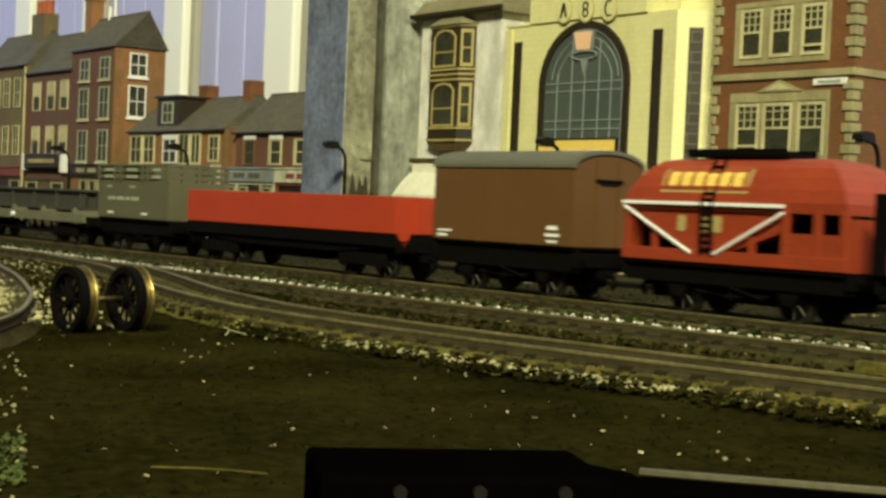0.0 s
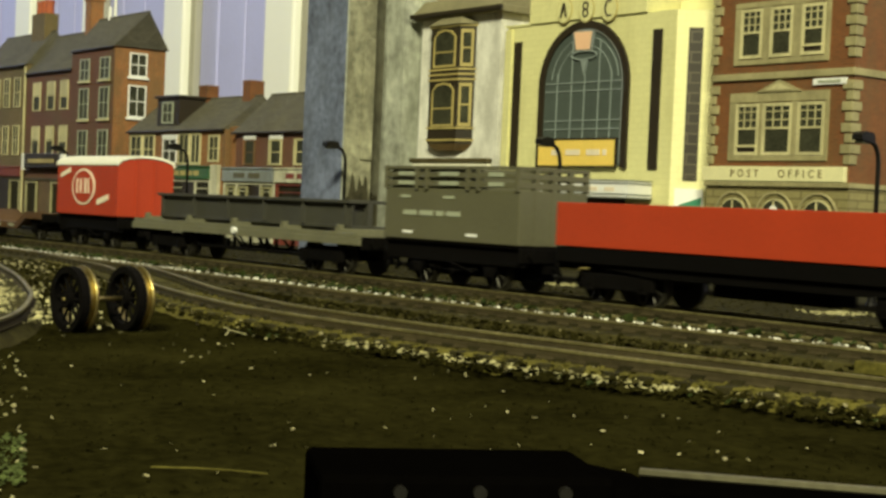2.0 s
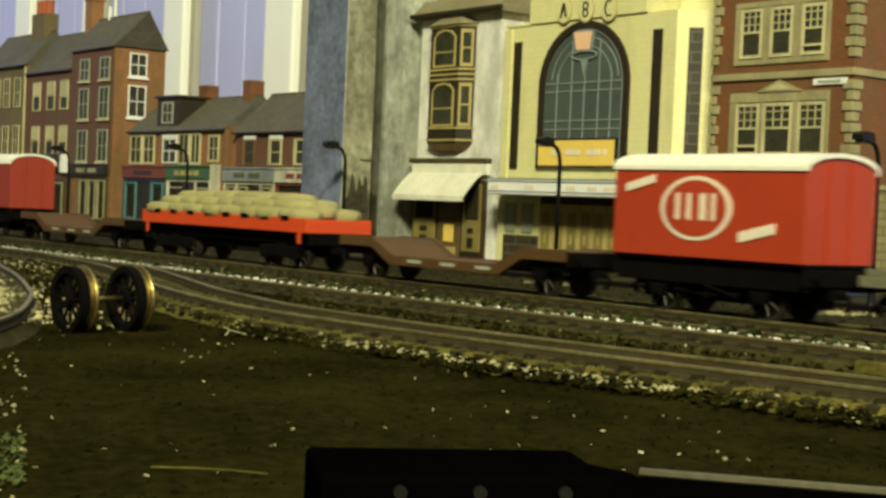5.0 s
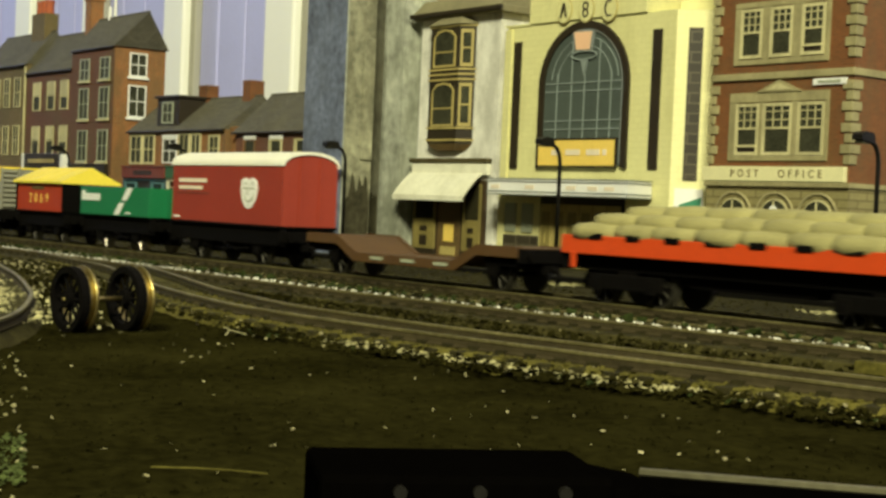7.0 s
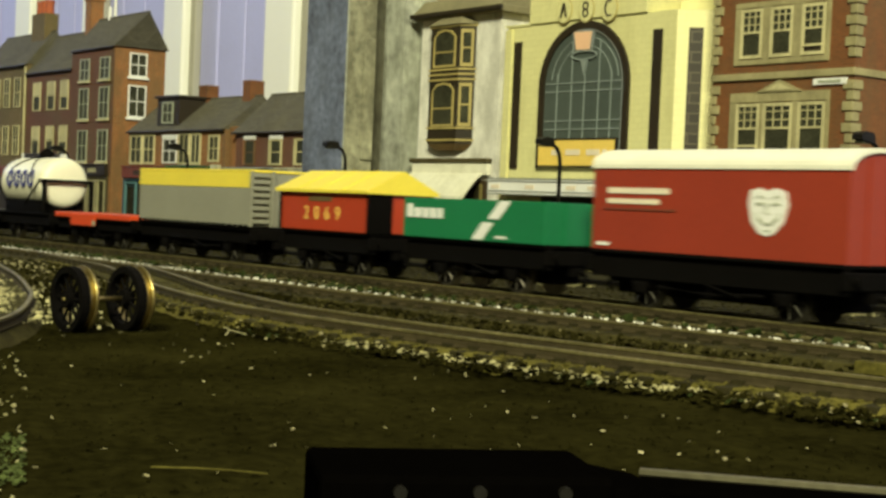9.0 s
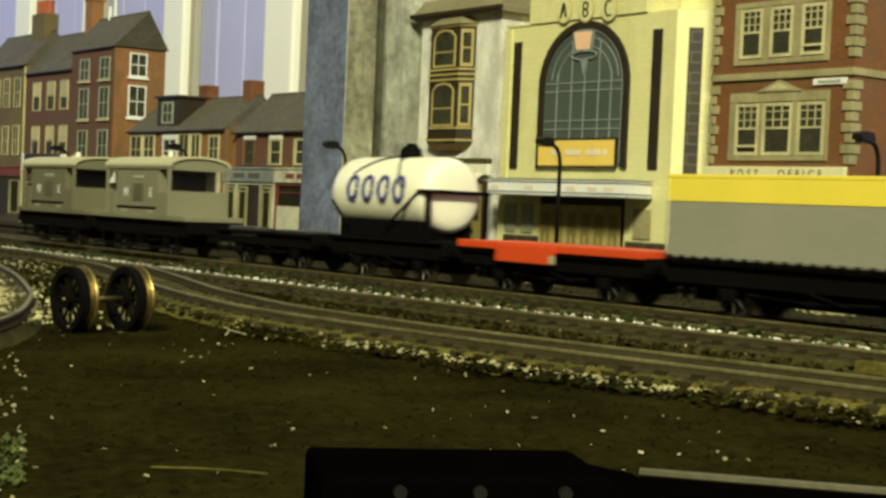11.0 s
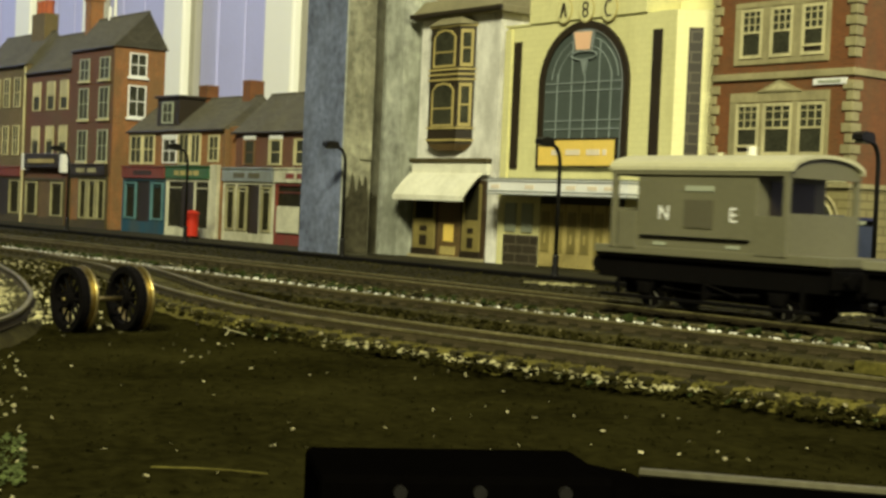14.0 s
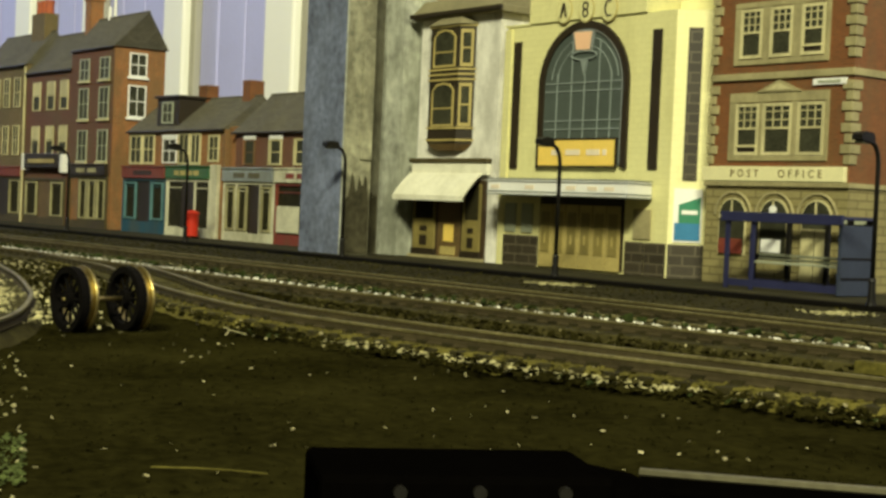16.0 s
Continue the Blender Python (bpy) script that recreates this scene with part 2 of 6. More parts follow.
def prism(axis, lo, hi, prof, taper=None):
    """A closed profile swept along an axis: 'x' takes (y, z) points, 'y' takes (x, z), 'z' takes (x, y)."""
    def place(t, p):
        return {"x": (t, p[0], p[1]), "y": (p[0], t, p[1]), "z": (p[0], p[1], t)}[axis]
    def make(bm):
        a = [bm.verts.new(place(lo, p)) for p in prof]
        b = [bm.verts.new(place(hi, p)) for p in (taper or prof)]
        k = len(prof)
        bm.faces.new(a)
        bm.faces.new(b[::-1])
        for i in range(k):
            bm.faces.new((a[i], b[i], b[(i + 1) % k], a[(i + 1) % k]))
    return make


def loft(rings):
    """Rings of equal count joined into one closed skin."""
    def make(bm):
        rs = [[bm.verts.new(p) for p in r] for r in rings]
        k = len(rs[0])
        bm.faces.new(rs[0])
        bm.faces.new(rs[-1][::-1])
        for r, q in zip(rs, rs[1:]):
            for i in range(k):
                bm.faces.new((r[i], q[i], q[(i + 1) % k], r[(i + 1) % k]))
    return make


def C(p, q, r, r2=None, seg=12):
    """A round bar from p to q."""
    p, q = Vector(p), Vector(q)
    def make(bm):
        d = (q - p).normalized()
        u = d.orthogonal().normalized()
        v = d.cross(u)
        rings = [[c + (u * math.cos(t) + v * math.sin(t)) * s for t in [2 * math.pi * i / seg for i in range(seg)]] for c, s in ((p, r), (q, r if r2 is None else r2))]
        loft(rings)(bm)
    return make


def tube(pts, r, seg=8):
    """A round bar along a bent line."""
    pts = [Vector(p) for p in pts]
    def make(bm):
        rings = []
        up = Vector((1, 0, 0))
        for i, p in enumerate(pts):
            d = (pts[min(i + 1, len(pts) - 1)] - pts[max(i - 1, 0)]).normalized()
            u = d.cross(up)
            u = u.normalized() if u.length > 1e-3 else d.orthogonal().normalized()
            v = d.cross(u)
            rings.append([p + (u * math.cos(t) + v * math.sin(t)) * r for t in [2 * math.pi * k / seg for k in range(seg)]])
        loft(rings)(bm)
    return make


def rect_ring(x0, x1, z0, z1, t, y0, y1):
    """A one-piece rectangular frame on a face that looks towards -Y."""
    def make(bm):
        def four(a, y):
            return [bm.verts.new(p) for p in ((x0 + a, y, z0 + a), (x1 - a, y, z0 + a), (x1 - a, y, z1 - a), (x0 + a, y, z1 - a))]
        r = [four(0, y0), four(t, y0), four(t, y1), four(0, y1)]
        for a, b in zip(r, r[1:] + r[:1]):
            for i in range(4):
                bm.faces.new((a[i], a[(i + 1) % 4], b[(i + 1) % 4], b[i]))
    return make


def mesh_of(name, makers, material, smooth=False):
    bm = bmesh.new()
    for f in makers if isinstance(makers, (list, tuple)) else [makers]:
        f(bm)
    bmesh.ops.recalc_face_normals(bm, faces=bm.faces)
    bmesh.ops.scale(bm, vec=(0.001, 0.001, 0.001), verts=bm.verts)
    me = bpy.data.meshes.new(name)
    bm.to_mesh(me)
    bm.free()
    me.materials.append(M[material] if isinstance(material, str) else material)
    if smooth:
        for p in me.polygons:
            p.use_smooth = True
    return me


def part(name, makers, material, parent=None, label="", smooth=False):
    ob = new(name, mesh_of(name, makers, material, smooth))
    ob.parent = parent
    return tagged(ob, label)


def thing(name, x=0, y=0, z=0, label="", category="", group="", kind="", rz=0):
    ob = new(name)
    ob.empty_display_size = 0.01
    ob.matrix_world = pose(x / 1000, y / 1000, z / 1000, 0, 0, rz)
    return tagged(ob, label, category, group, kind)


def words(name, text, size, x, y, z, material, parent, rz=0, spread=1.0, rx=90):
    """Raised lettering on an upright face that looks towards -Y."""
    cu = bpy.data.curves.new(name, "FONT")
    cu.body, cu.size, cu.align_x, cu.align_y, cu.extrude, cu.space_character = text, size / 1000, "CENTER", "CENTER", 0.0001, spread
    tmp = new("tmp", cu)
    dg = bpy.context.evaluated_depsgraph_get()
    me = bpy.data.meshes.new_from_object(tmp.evaluated_get(dg))
    bpy.data.objects.remove(tmp)
    me.transform(pose(x / 1000, y / 1000, z / 1000, rx, 0, rz))
    me.materials.clear()
    me.materials.append(M[material])
    ob = new(name, me)
    ob.parent = parent
    return ob


def arc(cx, cz, rx, rz_, t0, t1, k=14):
    return [(cx + rx * math.cos(radians(t0 + (t1 - t0) * i / k)), cz + rz_ * math.sin(radians(t0 + (t1 - t0) * i / k))) for i in range(k + 1)]


# ---- the room and the baseboard ----
def relief(name, x0, x1, y0, y1, step, height, material, base=0.0):
    """A gently uneven sheet of scenic scatter."""
    nx, ny = int((x1 - x0) / step), int((y1 - y0) / step)
    vs, fs = [], []
    for i in range(nx + 1):
        for j in range(ny + 1):
            x, y = x0 + (x1 - x0) * i / nx, y0 + (y1 - y0) * j / ny
            h = noise.noise((x / 14, y / 14, 1.0)) + 0.6 * noise.noise((x / 4, y / 4, 7.0))
            vs.append((x / 1000, y / 1000, (base + height * h) / 1000))
    for i in range(nx):
        for j in range(ny):
            a = i * (ny + 1) + j
            fs.append((a, a + ny + 1, a + ny + 2, a + 1))
    me = bpy.data.meshes.new(name)
    me.from_pydata(vs, [], fs)
    me.materials.append(M[material])
    for p in me.polygons:
        p.use_smooth = True
    return new(name, me)


tagged(part("ground", [B(-3000, 2600, -2600, 800, -30, -2.0)], "soil"), "dark brown scenic scatter over the layout baseboard", "ground", kind="structure")
tagged(relief("ground_scatter", -760, 40, 40, 262, 2.2, 0.7, "soil", -0.6), "uneven dark brown ground cover before the tracks", "ground", kind="structure")
tagged(part("road", [B(-3000, 2600, 378, 470, -2, 1.2), B(-3000, 2600, 366, 378, -2, 0.9)], "road"), "worn grey road surface between track and kerb", "road", kind="structure")
tagged(part("track_ground", [B(-3000, 2600, 262, 366, -2, 0.2)], "soil"), "dark brown ground under the main lines", "ground", kind="structure")
pavement = tagged(part("pavement", [B(-3000, 2600, 480, 742, -2, 3.5, 0.4)], "paving"), "grey pavement along the shop fronts", "pavement", kind="structure")
tagged(part("kerb", [B(-3000, 2600, 473.5, 479.8, -2, 3.2, 0.5)], "kerb"), "dark kerb edging of the pavement", "kerb", kind="structure")

wall_back = tagged(part("wall_back", [B(-3000, 2600, 745, 775, -30, 2600)], "lilac"), "lilac painted wall with upright white battens", "wall", kind="structure")
for x0, w in ((-2040, 50), (-1852, 50), (-1645, 32), (-1436, 46), (-1226, 53), (-1015, 48), (-810, 48), (-600, 48), (-390, 48)):
    part("batten", [B(x0, x0 + w, 728, 745, 0, 2600, 3)], "white_panel", wall_back)
    # beige strip beside each batten: its soft shadow put into colour and shape
    part("batten_edge", [B(x0 + w, x0 + w + 12, 736, 745, 0, 2600, 2)], "batten_shade", wall_back)
    part("panel_rib", [C((x0 + w + 46, 745, 0), (x0 + w + 46, 745, 2600), 2.2, seg=10), C((x0 + w + 100, 745, 0), (x0 + w + 100, 745, 2600), 1.6, seg=10)], "lilac", wall_back)
tagged(part("wall_left", [B(-3030, -3000, -2600, -300, -30, 2600), B(-3030, -3000, 500, 800, -30, 2600), B(-3030, -3000, -300, 500, -30, 380), B(-3030, -3000, -300, 500, 1010, 2600)], "plaster"), "plain plaster wall with a window opening", "wall", kind="structure")
tagged(part("wall_right", [B(2600, 2630, -2600, 800, -30, 2600)], "plaster"), "plain plaster wall", "wall", kind="structure")
tagged(part("wall_front", [B(-3000, 2600, -2630, -2600, -30, 2600)], "plaster"), "plain plaster wall", "wall", kind="structure")
tagged(part("ceiling", [B(-3030, 2630, -2630, 800, 2600, 2630)], "plaster"), "plain plaster ceiling", "ceiling", kind="structure")

pillar = thing("wall_pillar", label="blue-grey painted pillar with a mottled plaster side", category="pillar", kind="structure")
part("front_face", [B(-763, -719.3, 484, 485.4, -1, 700, 0.3)], "pillar_blue", pillar)
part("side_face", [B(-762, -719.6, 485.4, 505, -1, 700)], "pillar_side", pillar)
# slot back is coloured darker than the sides, its shade put into the plaster
part("recess_back", [B(-762, -740, 505, 526, -1, 700)], "pillar_shade", pillar)
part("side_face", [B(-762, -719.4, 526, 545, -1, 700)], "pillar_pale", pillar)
part("corner_bead", [C((-719.4, 484.6, 0), (-719.4, 484.6, 700), 0.6, seg=8)], "pillar_pale", pillar)
part("side_strip", [B(-719.6, -718.2, 496.5, 504.6, 60, 132, 0.4)], "pillar_side", pillar)
stain = [(487 + i * 17.4 / 48, 36 + 12 * math.sin(i * 0.06) + 16 * noise.noise((i * 0.11, 2, 0)) + 3 * noise.noise((i * 0.35, 5, 0))) for i in range(49)]
part("damp_stain", [prism("x", -719.8, -719.2, [(487, 4), (504.4, 4)] + stain[::-1])], "damp", pillar, "dark damp stain on the plaster")
part("damp_stain", [prism("x", -740.2, -739.7, [(506, 4), (525, 4)] + [(525 - i * 19 / 40, 40 + 10 * noise.noise((i * 0.12, 9, 0)) + 6 * noise.noise((i * 0.7, 3, 0))) for i in range(41)])], "damp", pillar)
part("back_face", [B(-719.5, -704, 537, 560, 0, 700)], "pillar_pale", pillar)


# ---- tracks ----
def smooth_path(pts, step=4.0):
    """Points every few millimetres along a smooth curve through pts."""
    out = []
    pts = [Vector((*p, 0)) for p in pts]
    for i in range(len(pts) - 1):
        p0, p1, p2, p3 = pts[max(i - 1, 0)], pts[i], pts[i + 1], pts[min(i + 2, len(pts) - 1)]
        k = max(2, int((p2 - p1).length / step))
        for j in range(k):
            t = j / k
            out.append(0.5 * ((2 * p1) + (p2 - p0) * t + (2 * p0 - 5 * p1 + 4 * p2 - p3) * t * t + (3 * p1 - p0 - 3 * p2 + p3) * t ** 3))
    return out + [pts[-1]]


def side_line(path, off):
    out = []
    for i, p in enumerate(path):
        d = (path[min(i + 1, len(path) - 1)] - path[max(i - 1, 0)]).normalized()
        out.append(p + Vector((-d.y, d.x, 0)) * off)
    return out


def sweep(line, prof):
    """A (sideways, up) profile carried along a line in plan."""
    def make(bm):
        rings = []
        for i, p in enumerate(line):
            d = (line[min(i + 1, len(line) - 1)] - line[max(i - 1, 0)]).normalized()
            n_ = Vector((-d.y, d.x, 0))
            rings.append([p + n_ * s + Vector((0, 0, z)) for s, z in prof])
        loft(rings)(bm)
    return make


RAIL = [(-0.35, 4.1), (0.35, 4.1), (0.55, 4.3), (0.55, 4.8), (0.4, 4.9), (-0.4, 4.9), (-0.55, 4.8), (-0.55, 4.3)]
RAIL_WEB = [(-1.1, 2.3), (1.1, 2.3), (1.1, 2.7), (0.3, 3.0), (0.3, 4.12), (-0.3, 4.12), (-0.3, 3.0), (-1.1, 2.7)]
SLEEPER = mesh_of("sleeper", [B(-1.7, 1.7, -15.5, 15.5, 0.6, 2.3, 0.25), B(-1.3, 1.3, -10.2, -6.4, 2.2, 3.2), B(-1.3, 1.3, 6.4, 10.2, 2.2, 3.2)], "sleeper")


def track(label, pts, near=(-1200, 0), bed="ballast", bed_z=2.0, half=24, gap=7.6):
    tr = thing("railway_track", label=label, category="track", group="tracks")
    path = smooth_path(pts)
    for off in (-8.6, 8.6):
        rl = part("rail", [sweep(side_line(path, off), RAIL)], "rail", tr)
        part("rail_web", [sweep(side_line(path, off), RAIL_WEB)], "rail_web", rl)
    if bed:
        part("trackbed", [sweep(path, [(-half, -2), (half, -2), (half - 5, bed_z), (5 - half, bed_z)])], bed, tr)
    run, last, count = 0.0, 0.0, 0
    for a, b in zip(path, path[1:]):
        run += (b - a).length
        if run - last >= gap and near[0] <= b.x <= near[1] and count < 300:
            last, count = run, count + 1
            ob = new("sleeper", SLEEPER)
            d = b - a
            ob.matrix_world = pose(b.x / 1000, b.y / 1000, random.uniform(-0.0001, 0.0001), 0, 0, math.degrees(math.atan2(d.y, d.x)) + random.uniform(-1, 1))
            ob.parent = tr
    return tr


TRACK_Y = 343
track("straight main line of nickel rail on dark sleepers", [(-2600, TRACK_Y), (-1500, TRACK_Y), (-700, TRACK_Y), (700, TRACK_Y)], (-1750, 60))
SECOND = [(-2600, 284), (-1000, 284), (-700, 281), (-520, 278), (-431, 277.5), (-347, 281.5), (-275, 287.5), (-205, 294), (-120, 300), (0, 303), (700, 303)]
SIDING = [(-660, 281), (-560, 266), (-485, 245), (-415, 223), (-360, 211), (-330, 208), (-277, 210), (-225, 216.5), (-170, 226), (-100, 237), (0, 249), (300, 262)]


def second_y(x):
    return float(np.interp(x, [p[0] for p in SECOND], [p[1] for p in SECOND]))


def siding_y(x):
    return float(np.interp(x, [p[0] for p in SIDING], [p[1] for p in SIDING]))


track("second main line with white chippings beside its sleepers", SECOND, (-1300, 60), bed_z=2.2)
tagged(part("crossing_infill", [sweep(smooth_path(SECOND, 20), [(-7, 0), (7, 0), (6.6, 4.2), (-6.6, 4.2)])], "ballast"), "olive ballast heaped between the rails", "ballast", kind="stuff")
track("siding of tarnished rail curving off the second line", SIDING, (-650, 60), "ballast_pale", 2.25, half=19)
track("curved branch of tarnished rail in pale chippings", [(-1000, 256), (-760, 249), (-619, 225), (-531, 198), (-479.5, 183), (-411, 159.6), (-378, 146.5), (-337, 127), (-311, 111), (-285, 92), (-262, 72)], (-2000, -1900), bed_z=2.6, half=14)
near_track = track("siding rail beside the black housing", [(-109.5, 112.6), (-60, 153.5), (-30, 178.5)], (-50, -40), bed="housing", bed_z=2.2, half=17)
for rail in near_track.children:
    if rail.name.startswith("rail"):
        rail.data.materials[0] = M["dark_rail"]
        for web in rail.children:
            web.data.materials[0] = M["housing"]


def chips(name, label, spots, size, material, material_label=""):
    """Small loose angular stones."""
    vs, fs = [], []
    for x, y, z in spots:
        s = random.uniform(*size)
        k = len(vs)
        u = [Vector((random.uniform(-1, 1), random.uniform(-1, 1), random.uniform(-0.6, 0.8))).normalized() * s for _ in range(3)]
        for v in (u[0], u[1], u[2], -u[0], -u[1], -u[2]):
            vs.append(((x + v.x) / 1000, (y + v.y) / 1000, (z + v.z * 0.8 + s * 0.3) / 1000))
        for f in ((0, 1, 2), (1, 3, 2), (3, 4, 2), (4, 0, 2), (1, 0, 5), (3, 1, 5), (4, 3, 5), (0, 4, 5)):
            fs.append([k + i for i in f])
    me = bpy.data.meshes.new(name)
    me.from_pydata(vs, [], fs)
    me.materials.append(M[material])
    return tagged(new(name, me), label, "stones", kind="stuff")


rnd = random.uniform


def along(n_, x0, x1, y, spread, z):
    spots = []
    for _ in range(n_):
        x = rnd(x0, x1)
        base = second_y(x) if y == 284 else siding_y(x) if y == 209 and x > -420 else y
        spots.append((x, base + rnd(-spread, spread), z))
    return spots


def verge(n_, y, sd, z=0.5):
    """Spots along the near edge of the siding, in uneven clumps."""
    out = []
    while len(out) < n_:
        x = -330 + 350 * random.random() ** 0.8
        if noise.noise((x / 16, 5, 0)) > rnd(-0.7, 0.3):
            out.append((x, y + siding_y(x) - 209 + random.gauss(0, sd) + 3 * noise.noise((x / 22, 0, 0)), z))
    return out


near_lines = [(209, 22), (284, 22), (TRACK_Y, 24)]
chips("ballast", "olive and brown ballast between the sleepers", sum([along(4200, -620, 30, y, s, 1.6) + along(1500, -1100, -620, y, s, 1.6) for y, s in near_lines], []), (0.35, 0.95), "ballast")
chips("dark_grit", "dark brown grit among the ballast", sum([along(2600, -640, 30, y, s + 3, 1.6) for y, s in near_lines + [(247, 14)]], []) + verge(3600, 190, 4), (0.4, 1.2), "soil")
chips("siding_ballast", "pale olive ballast heaped round the siding", along(5200, -420, 30, 209, 15, 2.0), (0.35, 0.85), "ballast_pale")
chips("pale_ballast", "pale chippings mixed into the ballast", sum([along(420, -640, 30, y, s, 1.8) for y, s in near_lines], []), (0.3, 0.75), "stone")
chips("pale_chippings", "pale chippings spilled along the siding", verge(420, 191, 3.2, 0.4), (0.3, 1.0), "stone")
chips("verge_chippings", "cream chippings heaped along the foot of the siding", [(x, siding_y(x) - 16.5 + random.gauss(0, 2.6), 0.9) for x in [rnd(-285, -185) for _ in range(900)] if noise.noise((x / 9, 8, 0)) > -0.25], (0.35, 0.95), "yellow_stone")
chips("ground_grit", "coarse dark grit over the open ground", [(rnd(-560, 30), rnd(45, 192), -0.5) for _ in range(12000)], (0.15, 0.42), "soil")
chips("scattered_chippings", "single pale chippings on the dark ground", [(rnd(-420, 20), rnd(50, 190), -0.1) for _ in range(260)], (0.12, 0.5), "stone")
dashes = []
for i in range(150):
    if noise.noise((i / 5, 3, 0)) > -0.45:
        dashes += [(-900 + 6.1 * i + k + rnd(-0.3, 0.3), second_y(-900 + 6.1 * i + k) - 3.8 + rnd(-0.4, 0.4), 4.6 + rnd(-0.2, 0.2)) for k in (0, 0.9, 1.8, 2.7)]
chips("white_chippings", "white chippings in a broken line beside the track", dashes, (0.35, 0.75), "white_chip")
spots = []
for i in range(4200):
    x = rnd(-820, -330)
    t = (x + 820) / 510
    spots.append((x, 250 - 118 * t * t - rnd(0, 85) * (1 - 0.4 * t) - 3, 1.9))
chips("branch_chippings", "yellowish chippings round the curved branch", spots, (0.45, 1.25), "yellow_stone")
inside = []
for i in range(1500):
    t = rnd(0, 1)
    inside.append((-540 + 245 * t + rnd(-14, 0), 199 - 34 * t - 52 * t * t - rnd(2, 17), 3.0))
chips("curve_chippings", "cream chippings inside the curved branch", inside + [(-480 + 150 * t + rnd(-8, 8), 192 - 56 * t + rnd(4, 20), 1.0) for t in [rnd(0, 1) for _ in range(200)]], (0.35, 0.9), "yellow_stone")
chips("siding_chippings", "pale chippings between siding and second line", [(x, 255 + (x + 640) * -0.13 + rnd(-15, 15), 1.4) for x in [rnd(-640, -380) for _ in range(900)]], (0.35, 0.95), "stone")
# added clumps stand in for dark sleeper ends and shadowed gaps
chips("trackside_growth", "dark green clumps standing for shadowed gaps between the rails", [(-897 + 3.8 * i + rnd(-0.8, 0.8), second_y(-897 + 3.8 * i) + 2.5 + rnd(-1, 1), 4.7) for i in range(236)], (1.0, 2.0), "moss")
chips("verge_growth", "mossy green scatter at the edge of the siding", verge(220, 189.5, 3), (0.4, 1.0), "moss")
chips("corner_growth", "green scatter at the layout corner", [(a_, -a_ * rnd(0.36, 0.412), 0.0) for a_ in [rnd(-190, -158) for _ in range(420)]], (0.15, 0.5), "moss_light")
chips("corner_chippings", "pale chippings at the layout corner", [(a_, -a_ * rnd(0.33, 0.412), 0.0) for a_ in [rnd(-290, -150) for _ in range(130)]], (0.15, 0.6), "yellow_stone")
chips("road_chippings", "pale grit along the kerb", [(rnd(-900, -250), 470 - abs(random.gauss(0, 5)), 1.2) for _ in range(90)] + [(rnd(-560, -250), 375 + rnd(-8, 8), 1.2) for _ in range(500)], (0.3, 0.8), "ballast_pale")
chips("gravel_heap", "small pale gravel heap on the road", [(-487 + random.gauss(0, 7), 446 + random.gauss(0, 5), 1.2) for _ in range(170)], (0.4, 0.9), "yellow_stone")
chips("gravel_heap", "small pale gravel heap on the road", [(-330 + random.gauss(0, 5), 441 + random.gauss(0, 6), 1.2) for _ in range(170)], (0.4, 0.9), "yellow_stone")
chips("road_grit", "olive and brown grit strewn over the road", [(rnd(-1150, -230), 378 + 88 * random.random() ** 1.5, 1.1) for _ in range(4200)], (0.25, 0.8), "ballast")
chips("road_grit", "dark grit strewn over the road", [(rnd(-1150, -230), rnd(368, 472), 1.1) for _ in range(3000)], (0.25, 0.8), "soil")

strip = thing("timber_strip", -190, 260, 2.6, "thin timber strip lying beside the siding", "timber strip", rz=7)
part("strip", [B(0, 130, 0, 3.4, -0.6, 2.2, 0.3)], "ballast_pale", strip)
twig = thing("twig", -156, 87.5, 0.0, "pale dry stalk lying on the dark ground", "twig")
part("stem", [tube([(-4.2, -5.6, 0.3), (-1, -1.2, 0.35), (1.5, 2.0, 0.3), (4.4, 5.6, 0.05)], 0.11, 6)], "ballast_pale", twig)
twig = thing("twig", -310, 176, 1.0, "thin dry twig on the dark ground", "twig")
part("stem", [tube([(-10, 6, 0.0), (-4, 3, 0.8), (2, 1, 0.7), (7, -3, 0.0)], 0.16, 6), tube([(2, 1, 0.7), (8, 2, 0.2)], 0.14, 6)], "yellow_stone", twig)


